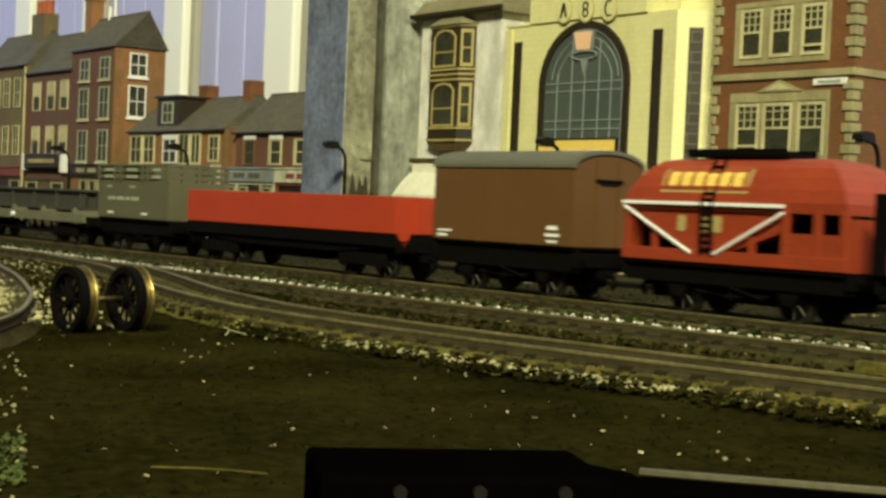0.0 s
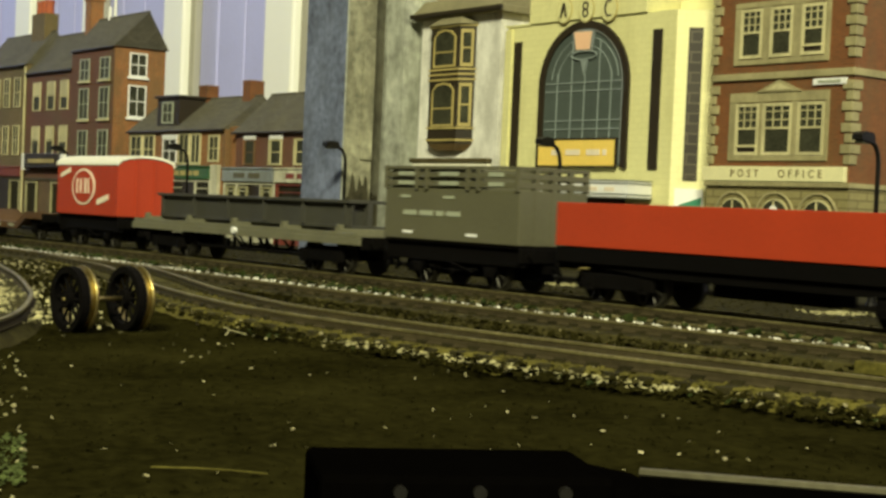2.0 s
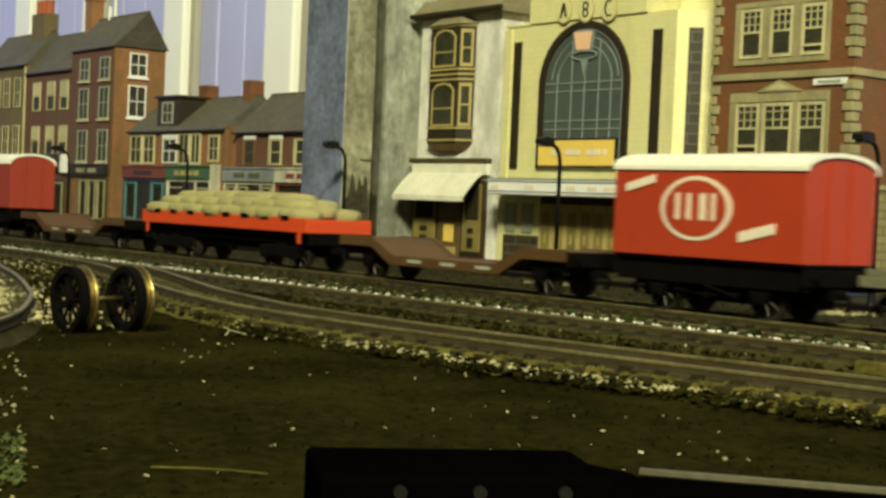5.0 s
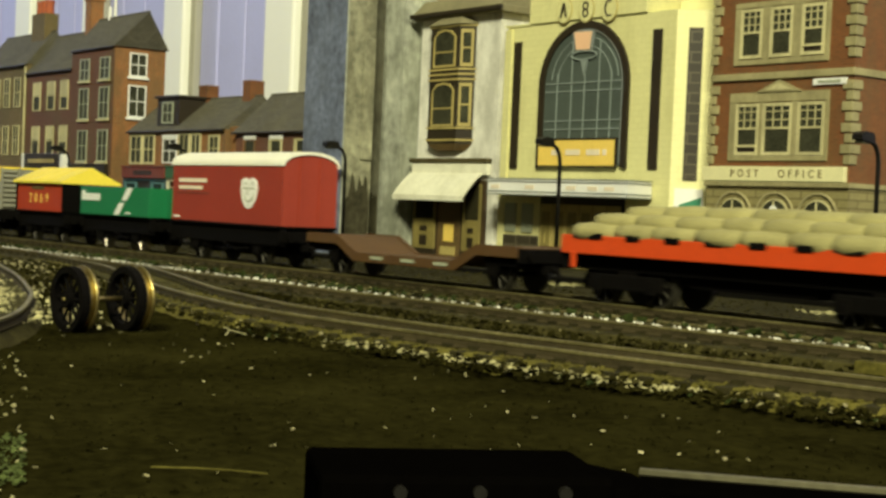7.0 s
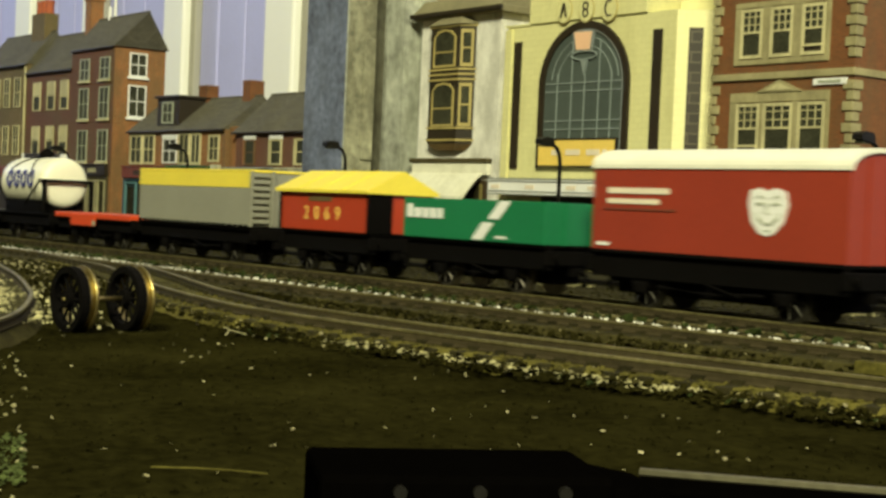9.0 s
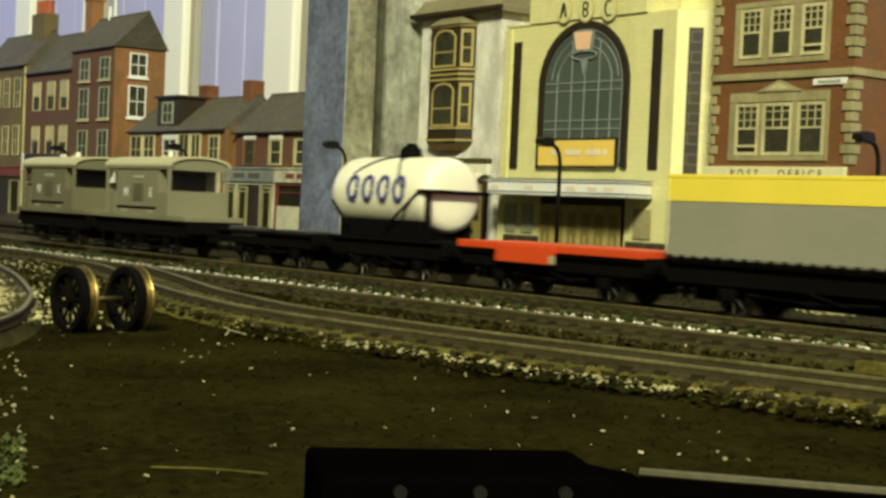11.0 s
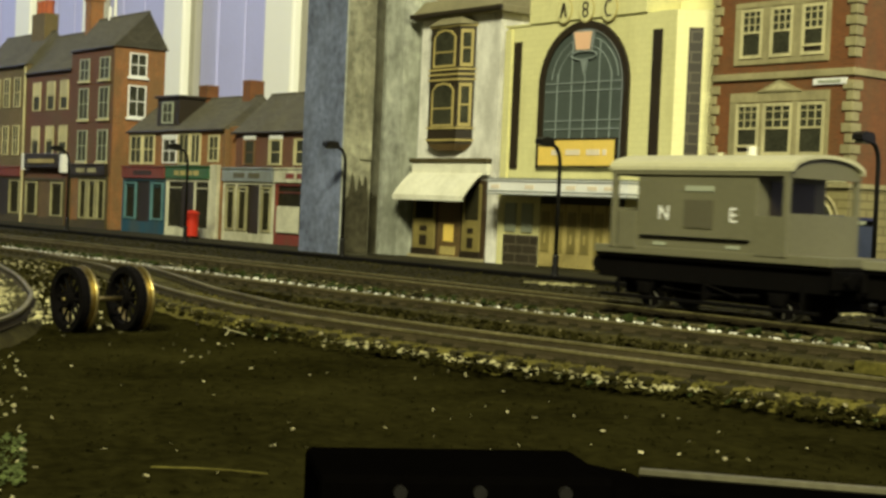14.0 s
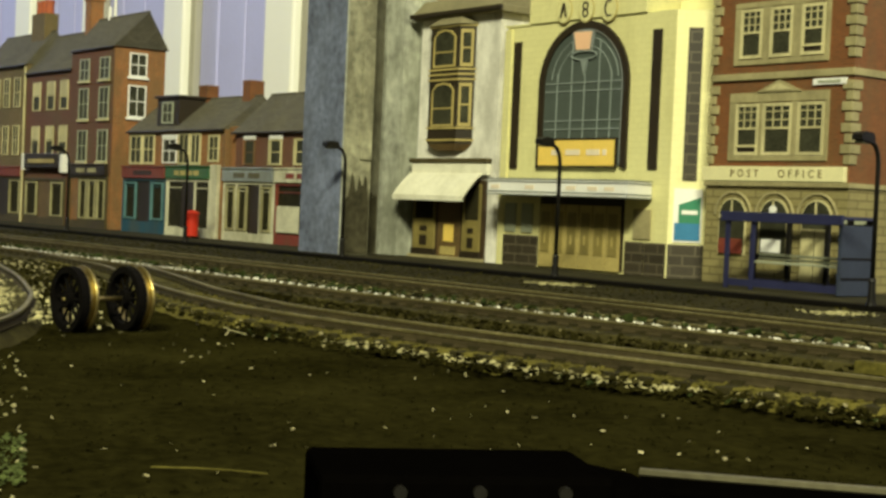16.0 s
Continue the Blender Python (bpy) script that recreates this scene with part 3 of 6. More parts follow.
# ---- loose wheelset on the ground ----
def wheelset():
    ws = thing("wheelset", -331.3, 146.6, -0.6, "loose pair of dark spoked wheels with brass treads on an axle", "wheels", rz=95.4)
    r = 8.1
    part("axle", [C((-1.2, 0, r), (16.6, 0, r), 0.6, seg=12), C((-2.2, 0, r), (-1.2, 0, r), 0.4), C((16.6, 0, r), (17.6, 0, r), 0.4)], "brass", ws, "brass axle", True)
    for x0, s in ((0.0, 1), (15.4, -1)):
        def ring(r0, r1, xa, xb, k=36):
            rings = [[(x, r0_ * math.sin(t), r + r0_ * math.cos(t)) for x, r0_ in ((xa, r1), (xb, r1), (xb, r0), (xa, r0))] for t in [2 * math.pi * i / k for i in range(k)]]
            def make(bm):
                rs = [[bm.verts.new(p) for p in q] for q in rings]
                for i in range(k):
                    a, b = rs[i], rs[(i + 1) % k]
                    for j in range(4):
                        bm.faces.new((a[j], b[j], b[(j + 1) % 4], a[(j + 1) % 4]))
            return make
        spokes = [C((x0, 2 * math.sin(t), r + 2 * math.cos(t)), (x0, 6.6 * math.sin(t), r + 6.6 * math.cos(t)), 0.42, 0.34, 6) for t in [2 * math.pi * i / 12 for i in range(12)]]
        w = part("wheel", [ring(6.2, 7.9, x0 - 1.3, x0 + 0.9)], "black", ws)
        part("hub", [C((x0 - 1.7, 0, r), (x0 + 1.1, 0, r), 2.1, seg=18)], "black", w)
        for k_ in spokes:
            part("spoke", [k_], "black", w)
        part("tyre", [ring(6.4, 7.6, x0 - 0.8, x0 + 2.4), ring(6.4, 8.1, x0 + 2.4, x0 + 3.0)], "brass", w, "brass tyre with flange", True)


wheelset()


# ---- black housing close to the eye ----
def housing():
    h = thing("point_motor_housing", label="black plastic housing with round bosses beside a rail", category="housing")
    ax, ay = Vector((0.465, 0.885, 0)).normalized(), Vector((-0.885, 0.465, 0)).normalized()
    h.matrix_world = Matrix.Translation((-0.1076, 0.0698, 0)) @ Matrix(((ax.x, ay.x, 0, 0), (ax.y, ay.y, 0, 0), (0, 0, 1, 0), (0, 0, 0, 1)))
    part("casing", [B(0, 24, -14, 0, -2, 11.8, 0.6), prism("y", -13, -0.5, [(22, -2), (31, -2), (31, 8.6), (29.6, 9.8), (24, 10.9), (22, 10.9)])], "housing", h)
    for x in (6.3, 12.7, 19.7):
        part("boss", [C((x, -14.6, 10.6), (x, -13.5, 10.6), 0.55, seg=14)], "lamp_black", h)


housing()


# ---- buildings ----
FRONT = 533.0


def window(parent, x0, x1, z0, z1, y=FRONT, frame_mat="cream", bars=(1, 1), sill=None, t=1.0, pane="glass", lintel=None, mid=0.5):
    """A sash window on a wall that looks towards -Y: casing, glazing bars, pane, sill."""
    items = []
    cols, rows = bars
    for i in range(1, cols + 1):
        x = x0 + (x1 - x0) * i / (cols + 1)
        items.append(B(x - 0.28, x + 0.28, y - 0.8, y - 0.1, z0 + t, z1 - t))
    for i in range(1, rows + 1):
        z = z0 + (z1 - z0) * (mid if rows == 1 else i / (rows + 1))
        items.append(B(x0 + t, x1 - t, y - 0.75, y - 0.1, z - 0.4, z + 0.4))
    w = part("window", [rect_ring(x0, x1, z0, z1, t, y - 1.0, y + 0.2)], frame_mat, parent)
    for it in items:
        part("glazing_bar", [it], frame_mat, w)
    part("pane", [B(x0 + t * 0.8, x1 - t * 0.8, y - 0.35, y + 0.1, z0 + t * 0.8, z1 - t * 0.8)], pane, w)
    if sill:
        part("sill", [B(x0 - 1.2, x1 + 1.2, y - 2.0, y, z0 - 1.8, z0, 0.2)], sill, w)
    if lintel:
        part("lintel", [B(x0 - 0.8, x1 + 0.8, y - 1.3, y, z1, z1 + 3.0, 0.2)], lintel, w)
    return w


def end_window(parent, x, y0, y1, z0, z1, t=1.0, sill="white"):
    """The same on a wall that looks towards +X."""
    m, zm = (y0 + y1) / 2, (z0 + z1) / 2
    def ring(bm):
        def four(a, u):
            return [bm.verts.new(p) for p in ((u, y0 + a, z0 + a), (u, y1 - a, z0 + a), (u, y1 - a, z1 - a), (u, y0 + a, z1 - a))]
        r = [four(0, x + 1.0), four(t, x + 1.0), four(t, x - 0.2), four(0, x - 0.2)]
        for a, b in zip(r, r[1:] + r[:1]):
            for i in range(4):
                bm.faces.new((a[i], a[(i + 1) % 4], b[(i + 1) % 4], b[i]))
    w = part("window", [ring], "white", parent)
    part("glazing_bar", [B(x + 0.1, x + 0.8, m - 0.3, m + 0.3, z0 + t, z1 - t)], "white", w)
    part("glazing_bar", [B(x + 0.1, x + 0.75, y0 + t, y1 - t, zm - 0.4, zm + 0.4)], "white", w)
    part("pane", [B(x - 0.1, x + 0.35, y0 + t * 0.8, y1 - t * 0.8, z0 + t * 0.8, z1 - t * 0.8)], "glass", w)
    part("sill", [B(x, x + 2.2, y0 - 1.5, y1 + 1.5, z0 - 2, z0, 0.2)], sill, w)
    return w


def shopfront(parent, x0, x1, z0, z1, frame_mat, panels, door=None, stall=6, sign=None, sign_h=8, bars=0, bars_mat="cream", inner=None, door_mat="dark"):
    """Framed shop windows under a fascia board, with a stall riser and a door."""
    y = FRONT
    s = part("shopfront", [B(x0, x0 + 2, y - 2, y, z0, z1), B(x1 - 2, x1, y - 2, y, z0, z1), B(x0 + 2, x1 - 2, y - 2, y, z1 - 2, z1), B(x0 + 2, x1 - 2, y - 1.8, y, z0, z0 + stall)], frame_mat, parent)
    w = (x1 - x0 - 4) / panels
    for i in range(panels):
        a, b = x0 + 2 + i * w, x0 + 2 + (i + 1) * w
        if door == i:
            part("door", [B(a + 0.6, b - 0.6, y - 0.9, y, z0, z1 - 2), B(a + 1.6, a + 2.2, y - 1.5, y - 0.9, z0 + 13, z0 + 15)], door_mat, s)
        else:
            part("mullion", [B(a - 0.6, a + 0.6, y - 1.9, y, z0 + stall, z1 - 2), B(a + 0.6, b - 0.6, y - 1.4, y, z0 + stall, z0 + stall + 1), B(a + 0.6, b - 0.6, y - 1.2, y - 0.4, z1 - 7, z1 - 6.3)], frame_mat, s)
            part("pane", [B(a + 0.6, b - 0.6, y - 0.5, y, z0 + stall, z1 - 2)], "shop_glass", s)
            if inner:
                part("window_frame", [rect_ring(a + 1.6, b - 1.6, z0 + stall + 1.6, z1 - 3.2, 1.5, y - 2.3, y - 0.6)], inner, s)
    if sign:
        f = part("fascia", [B(x0, x1, y - 3.4, y, z1, z1 + sign_h, 0.3), B(x0 - 0.5, x1 + 0.5, y - 4.2, y, z1 + sign_h, z1 + sign_h + 1.2, 0.2)], sign, parent)
        k = bars
        for i in range(k):
            c = x0 + (x1 - x0) * (0.2 + 0.6 * (i + 0.5) / k)
            part("lettering_bar", [B(c - (x1 - x0) * 0.22 / k, c + (x1 - x0) * 0.22 / k, y - 3.7, y - 3.3, z1 + sign_h * 0.3, z1 + sign_h * 0.7)], bars_mat, f)
    return s


def gable_roof(parent, x0, x1, y0, y1, ze, zr, hip_right=0.0, material="slate"):
    ym = (y0 + y1) / 2
    def make(bm):
        o = 2.0
        v = [bm.verts.new(p) for p in ((x0, y0 - o, ze - 0.8), (x1 + (o if hip_right else 0), y0 - o, ze - 0.8), (x1 + (o if hip_right else 0), y1 + o, ze - 0.8), (x0, y1 + o, ze - 0.8), (x0, ym, zr), (x1 - hip_right, ym, zr))]
        for f in ((0, 1, 5, 4), (2, 3, 4, 5), (1, 2, 5), (3, 0, 4), (0, 3, 2, 1)):
            bm.faces.new([v[i] for i in f])
    r = part("roof", [make], material, parent)
    part("ridge_tiles", [C((x0, ym, zr), (x1 - hip_right, ym, zr), 0.9, seg=8)], "slate", r)
    part("gutter", [B(x0, x1, y0 - 3.0, y0 - 1.2, ze - 2.2, ze - 0.6, 0.3)], "dark", r)
    return r


def chimney(parent, x0, x1, y0, y1, z0, z1, material="brick_orange", pots=2):
    cap = [B(x0 - 1, x1 + 1, y0 - 1, y1 + 1, z1 - 4, z1 - 1, 0.3)] if pots else [B(x0 - 0.3, x1 + 0.3, y0 - 0.3, y1 + 0.3, z1 - 2.4, z1 - 1.6)]
    c = part("chimney", [B(x0, x1, y0, y1, z0, z1)] + cap, material, parent)
    for i in range(pots):
        x = x0 + (x1 - x0) * (i + 0.5) / pots
        part("chimney_pot", [C((x, (y0 + y1) / 2, z1), (x, (y0 + y1) / 2, z1 + 6), 2.0, 1.6, 10)], "terracotta", c)
    return c


def house(name, label, x0, x1, ze, depth, wall_mat):
    h = thing(name, label=label, category="house", group="street of card houses")
    part("wall", [B(x0, x1, FRONT, FRONT + depth, 3.5, ze)], wall_mat, h)
    return h


# the far terrace
a = house("terrace_house", "olive brick terrace house with a shop below", -1440, -1319.5, 151, 53, "brick_olive")
gable_roof(a, -1440, -1319.5, FRONT, FRONT + 53, 151, 184)
for x in (-1425, -1400, -1376, -1350):
    for z0, z1 in ((111, 139), (66, 94)):
        window(a, x + 1, x + 16, z0, z1, bars=(1, 1))
shopfront(a, -1436, -1322, 3.5, 46, "olive_paint", 4, door=2, sign="maroon", bars=0, inner="shop_cream")
part("drainpipe", [C((-1322, FRONT - 1, 4), (-1322, FRONT - 1, 150), 1.0, seg=8)], "cream", a)
ch = chimney(a, -1360, -1330, 552, 566, 160, 201, "brick_olive", 0)
for x in (-1359, -1349, -1339):
    part("chimney_pot", [C((x + 4, 559, 201), (x + 4, 559, 213), 4.4, 3.8, 12), C((x + 4, 559, 211), (x + 4, 559, 213.4), 4.6, seg=12)], "terracotta", ch)

a = house("terrace_house", "plum brick terrace house with three window bays", -1319, -1218.5, 142, 53, "brick_purple")
gable_roof(a, -1319, -1218.5, FRONT, FRONT + 53, 142, 178)
for x in (-1304, -1272, -1243):
    for z0, z1 in ((106, 132), (66, 92)):
        wn = window(a, x + 1, x + 18, z0, z1, bars=(0, 1), t=1.1)
        part("blind", [B(x + 2.4, x + 16.6, FRONT - 0.6, FRONT - 0.3, (z0 + z1) / 2 + 1 - 3 * (x % 2), z1 - 1.1)], "cream", wn)
shopfront(a, -1314, -1224, 3.5, 45, "olive_paint", 3, door=1, sign=None, inner="shop_cream", door_mat="timber")
sg = part("fascia", [B(-1306, -1226, FRONT - 6, FRONT, 54, 67, 0.4)], "dark", a)
part("bracket", [B(-1312, -1306, FRONT - 6, FRONT, 52, 67, 0.4)], "white", sg)
part("bracket", [B(-1226, -1220, FRONT - 6, FRONT, 50, 66, 0.4)], "white", sg)
part("lettering_bar", [B(-1296, -1238, FRONT - 6.4, FRONT - 6, 58.5, 62)], "gold", sg)

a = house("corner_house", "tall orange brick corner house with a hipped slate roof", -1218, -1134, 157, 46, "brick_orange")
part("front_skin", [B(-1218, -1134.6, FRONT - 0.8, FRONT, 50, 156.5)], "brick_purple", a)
gable_roof(a, -1218, -1134, FRONT, FRONT + 46, 157, 186, hip_right=-14)
for x in (-1200, -1160):
    for z0, z1 in ((129, 148), (96, 123), (60, 87)):
        window(a, x, x + 19, z0, z1, y=FRONT - 0.8, frame_mat="bar", bars=(1, 1), sill="cream", t=1.1)
end_window(a, -1134, 546, 562, 132, 152, 1.2)
end_window(a, -1134, 545.5, 562, 98, 125, 1.2)
shopfront(a, -1214, -1138, 3.5, 48, "olive_paint", 4, door=0, door_mat="brick_orange", sign="dark", sign_h=9, bars=2, bars_mat="shop_cream", inner="shop_cream")
chimney(a, -1241, -1229, 553, 565, 160, 208, "brick_orange", 1)
part("finial", [C((-1196, 556, 180), (-1196, 556, 196), 2.2, 1.4, 10), C((-1188, 557, 184), (-1188, 557, 202), 1.6, 1.2, 10)], "white", a)

a = house("shop_house", "low orange brick shop with a dormer and slate roof", -1103, -945, 84, 60, "brick_orange")
gable_roof(a, -1103, -945, FRONT, FRONT + 60, 85, 111)
window(a, -1099, -1078, 58, 82, bars=(1, 1), t=1.8)
window(a, -1076, -1056, 58, 82, bars=(1, 1), t=1.8)
window(a, -1042, -1019, 59, 78, frame_mat="white", bars=(1, 1), lintel="white")
window(a, -1016, -999, 58, 82, bars=(1, 0), t=1.4)
window(a, -997, -981, 58, 82, bars=(1, 0), t=1.8)
window(a, -969, -953, 60, 80, bars=(1, 1), t=1.6)
d = part("dormer", [B(-1060, -1024, 536, 566, 84, 110), B(-1062, -1022, 534, 566, 110, 112, 0.3)], "dark", a)
window(d, -1051, -1033, 90, 107, y=536, frame_mat="bar", bars=(1, 1), t=1.5)
chimney(a, -1036, -1022, 559, 569, 95, 121.5, "brick_red", 0)
chimney(a, -966, -955, 558, 570, 95, 122.5, "brick_red", 0)
shopfront(a, -1107, -1033, 3.5, 47, "teal", 3, door=1, sign="maroon", sign_h=8.5, stall=9, bars=1, bars_mat="dark", inner="shop_teal")
shopfront(a, -1031, -962, 3.5, 47, "shop_white", 3, door=1, sign="green_sign", sign_h=9, bars=4, bars_mat="gold")
part("pilaster", [B(-961, -950, FRONT - 3, FRONT, 3.5, 58, 0.3)], "shop_white", a)

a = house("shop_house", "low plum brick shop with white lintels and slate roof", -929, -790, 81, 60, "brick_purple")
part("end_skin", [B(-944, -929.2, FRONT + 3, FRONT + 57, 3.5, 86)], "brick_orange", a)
gable_roof(a, -932, -790, FRONT, FRONT + 60, 82, 111)
for x, w, mtl, lt in ((-916, 14, "timber", "white"), (-881, 15, "cream", "white"), (-848, 14, "cream", None), (-820, 16, "cream", "white")):
    wn = window(a, x, x + w, 58, 76, frame_mat=mtl, bars=(0, 1), lintel=lt, t=1.3)
    part("jamb", [B(x - 1.6, x, FRONT - 1.2, FRONT, 58, 76)], "cream" if mtl == "cream" else "brick_orange", wn)
shopfront(a, -942, -872, 3.5, 46, "shop_white", 4, door=2, sign="blue_grey", sign_h=9, bars=2, bars_mat="dim_grey", inner="shop_cream")
shopfront(a, -870, -800, 3.5, 46, "maroon", 2, sign="shop_white", sign_h=9, bars=3, bars_mat="maroon")
part("blind", [B(-866, -838, FRONT - 2.6, FRONT - 1.9, 12, 30)], "shop_white", a)


# the white house with the oriel
def oriel_house():
    h = thing("oriel_house", label="white rendered house with a brown two-storey oriel and awning", category="house", group="street of card houses")
    part("wall", [B(-711, -637, FRONT, FRONT + 60, 3.5, 145)], "render_white", h)
    r = part("roof", [B(-715, -632, FRONT - 5, FRONT + 62, 145, 149, 0.5), prism("x", -715, -634, [(FRONT - 4, 149), (FRONT + 60, 149), (FRONT + 60, 178), (FRONT + 24, 178)])], "roof_olive", h)
    part("gutter", [B(-716, -631, FRONT - 6.5, FRONT - 4.5, 146, 148.5, 0.4)], "dark", r)
    # oriel
    prof = [(-699, FRONT), (-694, FRONT - 6), (-667, FRONT - 6), (-659, FRONT)]
    o = part("oriel", [prism("z", 71, 140, prof)], "dark", h, "dark brown oriel with ochre trim")
    part("oriel_roof", [prism("z", 140, 148, [(-701, FRONT + 1), (-695, FRONT - 8), (-665, FRONT - 8), (-656, FRONT + 1)], [(-684, FRONT + 1), (-682, FRONT - 1), (-670, FRONT - 1), (-668, FRONT + 1)])], "roof_olive", o)
    part("oriel_base", [prism("z", 67, 71, [(-692, FRONT), (-688, FRONT - 4), (-671, FRONT - 4), (-664, FRONT)], prof)], "timber", o)
    for z in (138.6, 113.5, 110.6, 107.6, 79.5, 72.5):
        part("moulding", [prism("z", z, z + 1.1, [(-700, FRONT), (-694.6, FRONT - 6.8), (-666.5, FRONT - 6.8), (-657.8, FRONT)])], "gold", o)
    for z0, z1 in ((115.5, 137), (81, 106)):
        y = FRONT - 6
        zc = z1 - 4
        w = part("window", [B(-690.5, -689.4, y - 0.8, y, z0, zc), B(-671.1, -670, y - 0.8, y, z0, zc), B(-689.4, -671.1, y - 0.8, y, z0, z0 + 1.2), B(-689.4, -671.1, y - 0.7, y, (z0 + zc) / 2 - 0.4, (z0 + zc) / 2 + 0.4),
                            prism("y", y - 0.8, y, [(-690.5, zc), (-689.4, zc), (-686, zc + 2.4), (-680.2, zc + 3.4), (-674.5, zc + 2.4), (-671.1, zc), (-670, zc), (-674, zc + 3.6), (-680.2, zc + 4.6), (-686.5, zc + 3.6)])], "gold", o)
        part("pane", [B(-689.4, -671.1, y - 0.4, y, z0 + 1.2, zc), prism("y", y - 0.4, y, [(-689.4, zc), (-686, zc + 2.4), (-680.2, zc + 3.4), (-674.5, zc + 2.4), (-671.1, zc)])], "glass", w)
        p, q = Vector((-666.2, FRONT - 5.4, 0)), Vector((-660.0, FRONT - 0.9, 0))
        e = (q - p).normalized()
        off = Vector((e.y, -e.x, 0))
        w = part("window", [prism("z", z0, z1, [p[:2], q[:2], (q + off * 0.8)[:2], (p + off * 0.8)[:2]])], "gold", o)
        for k, (u0, u1) in enumerate(((z0 + 2, (z0 + z1) / 2 - 0.5), ((z0 + z1) / 2 + 0.5, z1 - 2))):
            part("pane", [prism("z", u0, u1, [(p + e * 1.4)[:2], (q - e * 1.4)[:2], (q - e * 1.4 + off * 1.0)[:2], (p + e * 1.4 + off * 1.0)[:2]])], "glass", w)
    # shop below
    part("cornice", [B(-714, -640, FRONT - 4, FRONT, 60, 62.6, 0.5)], "olive_paint", h)
    part("fascia", [B(-712, -641, FRONT - 3, FRONT, 53, 60, 0.3)], "awning", h)
    k = 10
    top = [(FRONT - 3 - 13.5 * i / k, 54 - 13.5 * (i / k) ** 1.35) for i in range(k + 1)]
    aw = part("awning", [prism("x", -712, -645, top + [(y + 0.6, z - 0.8) for y, z in top[::-1]])], "awning", h, "white curved shop awning")
    part("valance", [B(-712, -645, top[-1][0] - 0.3, top[-1][0] + 0.3, 37.5, 40.6)], "awning", aw)
    s = part("shopfront", [B(-711, -643, FRONT - 1.5, FRONT, 3.5, 50)], "plum_paint", h)
    for x0, x1 in ((-709, -688), (-662, -646)):
        w = x1 - x0
        pn = part("panel", [B(x0, x1, FRONT - 2.6, FRONT - 1.4, 9, 27, 0.3), B(x0, x0 + 1.5, FRONT - 2.6, FRONT - 1.4, 27, 48), B(x1 - 1.5, x1, FRONT - 2.6, FRONT - 1.4, 27, 48)], "olive_door", s)
        part("plinth", [B(x0 - 1, x1 + 1, FRONT - 3.2, FRONT - 1.4, 3.6, 9, 0.4)], "dark", pn)
        for z0, z1 in ((11, 17), (19.5, 22.5)):
            part("sunk_panel", [B(x0 + w * 0.34, x0 + w * 0.66, FRONT - 2.9, FRONT - 2.5, z0, z1)], "dark", pn)
        part("pane", [B(x0 + 1.5, x1 - 1.5, FRONT - 1.9, FRONT - 1.4, 27, 47)], "shop_glass", s)
    part("door", [B(-685, -664.5, FRONT - 2.2, FRONT - 1.4, 4, 40), B(-666.8, -666, FRONT - 3, FRONT - 2.2, 17, 20)], "timber", s)
    part("door_panel", [B(-679, -670, FRONT - 2.6, FRONT - 2.1, 14, 24)], "yellow_sign", s)
    part("door_panel", [B(-682, -668, FRONT - 2.5, FRONT - 2.1, 6, 11, 0.3)], "gold", s)
    part("step", [B(-712, -642, FRONT - 4, FRONT - 1.6, 3.4, 5.2, 0.3)], "stone_trim", s)


oriel_house()


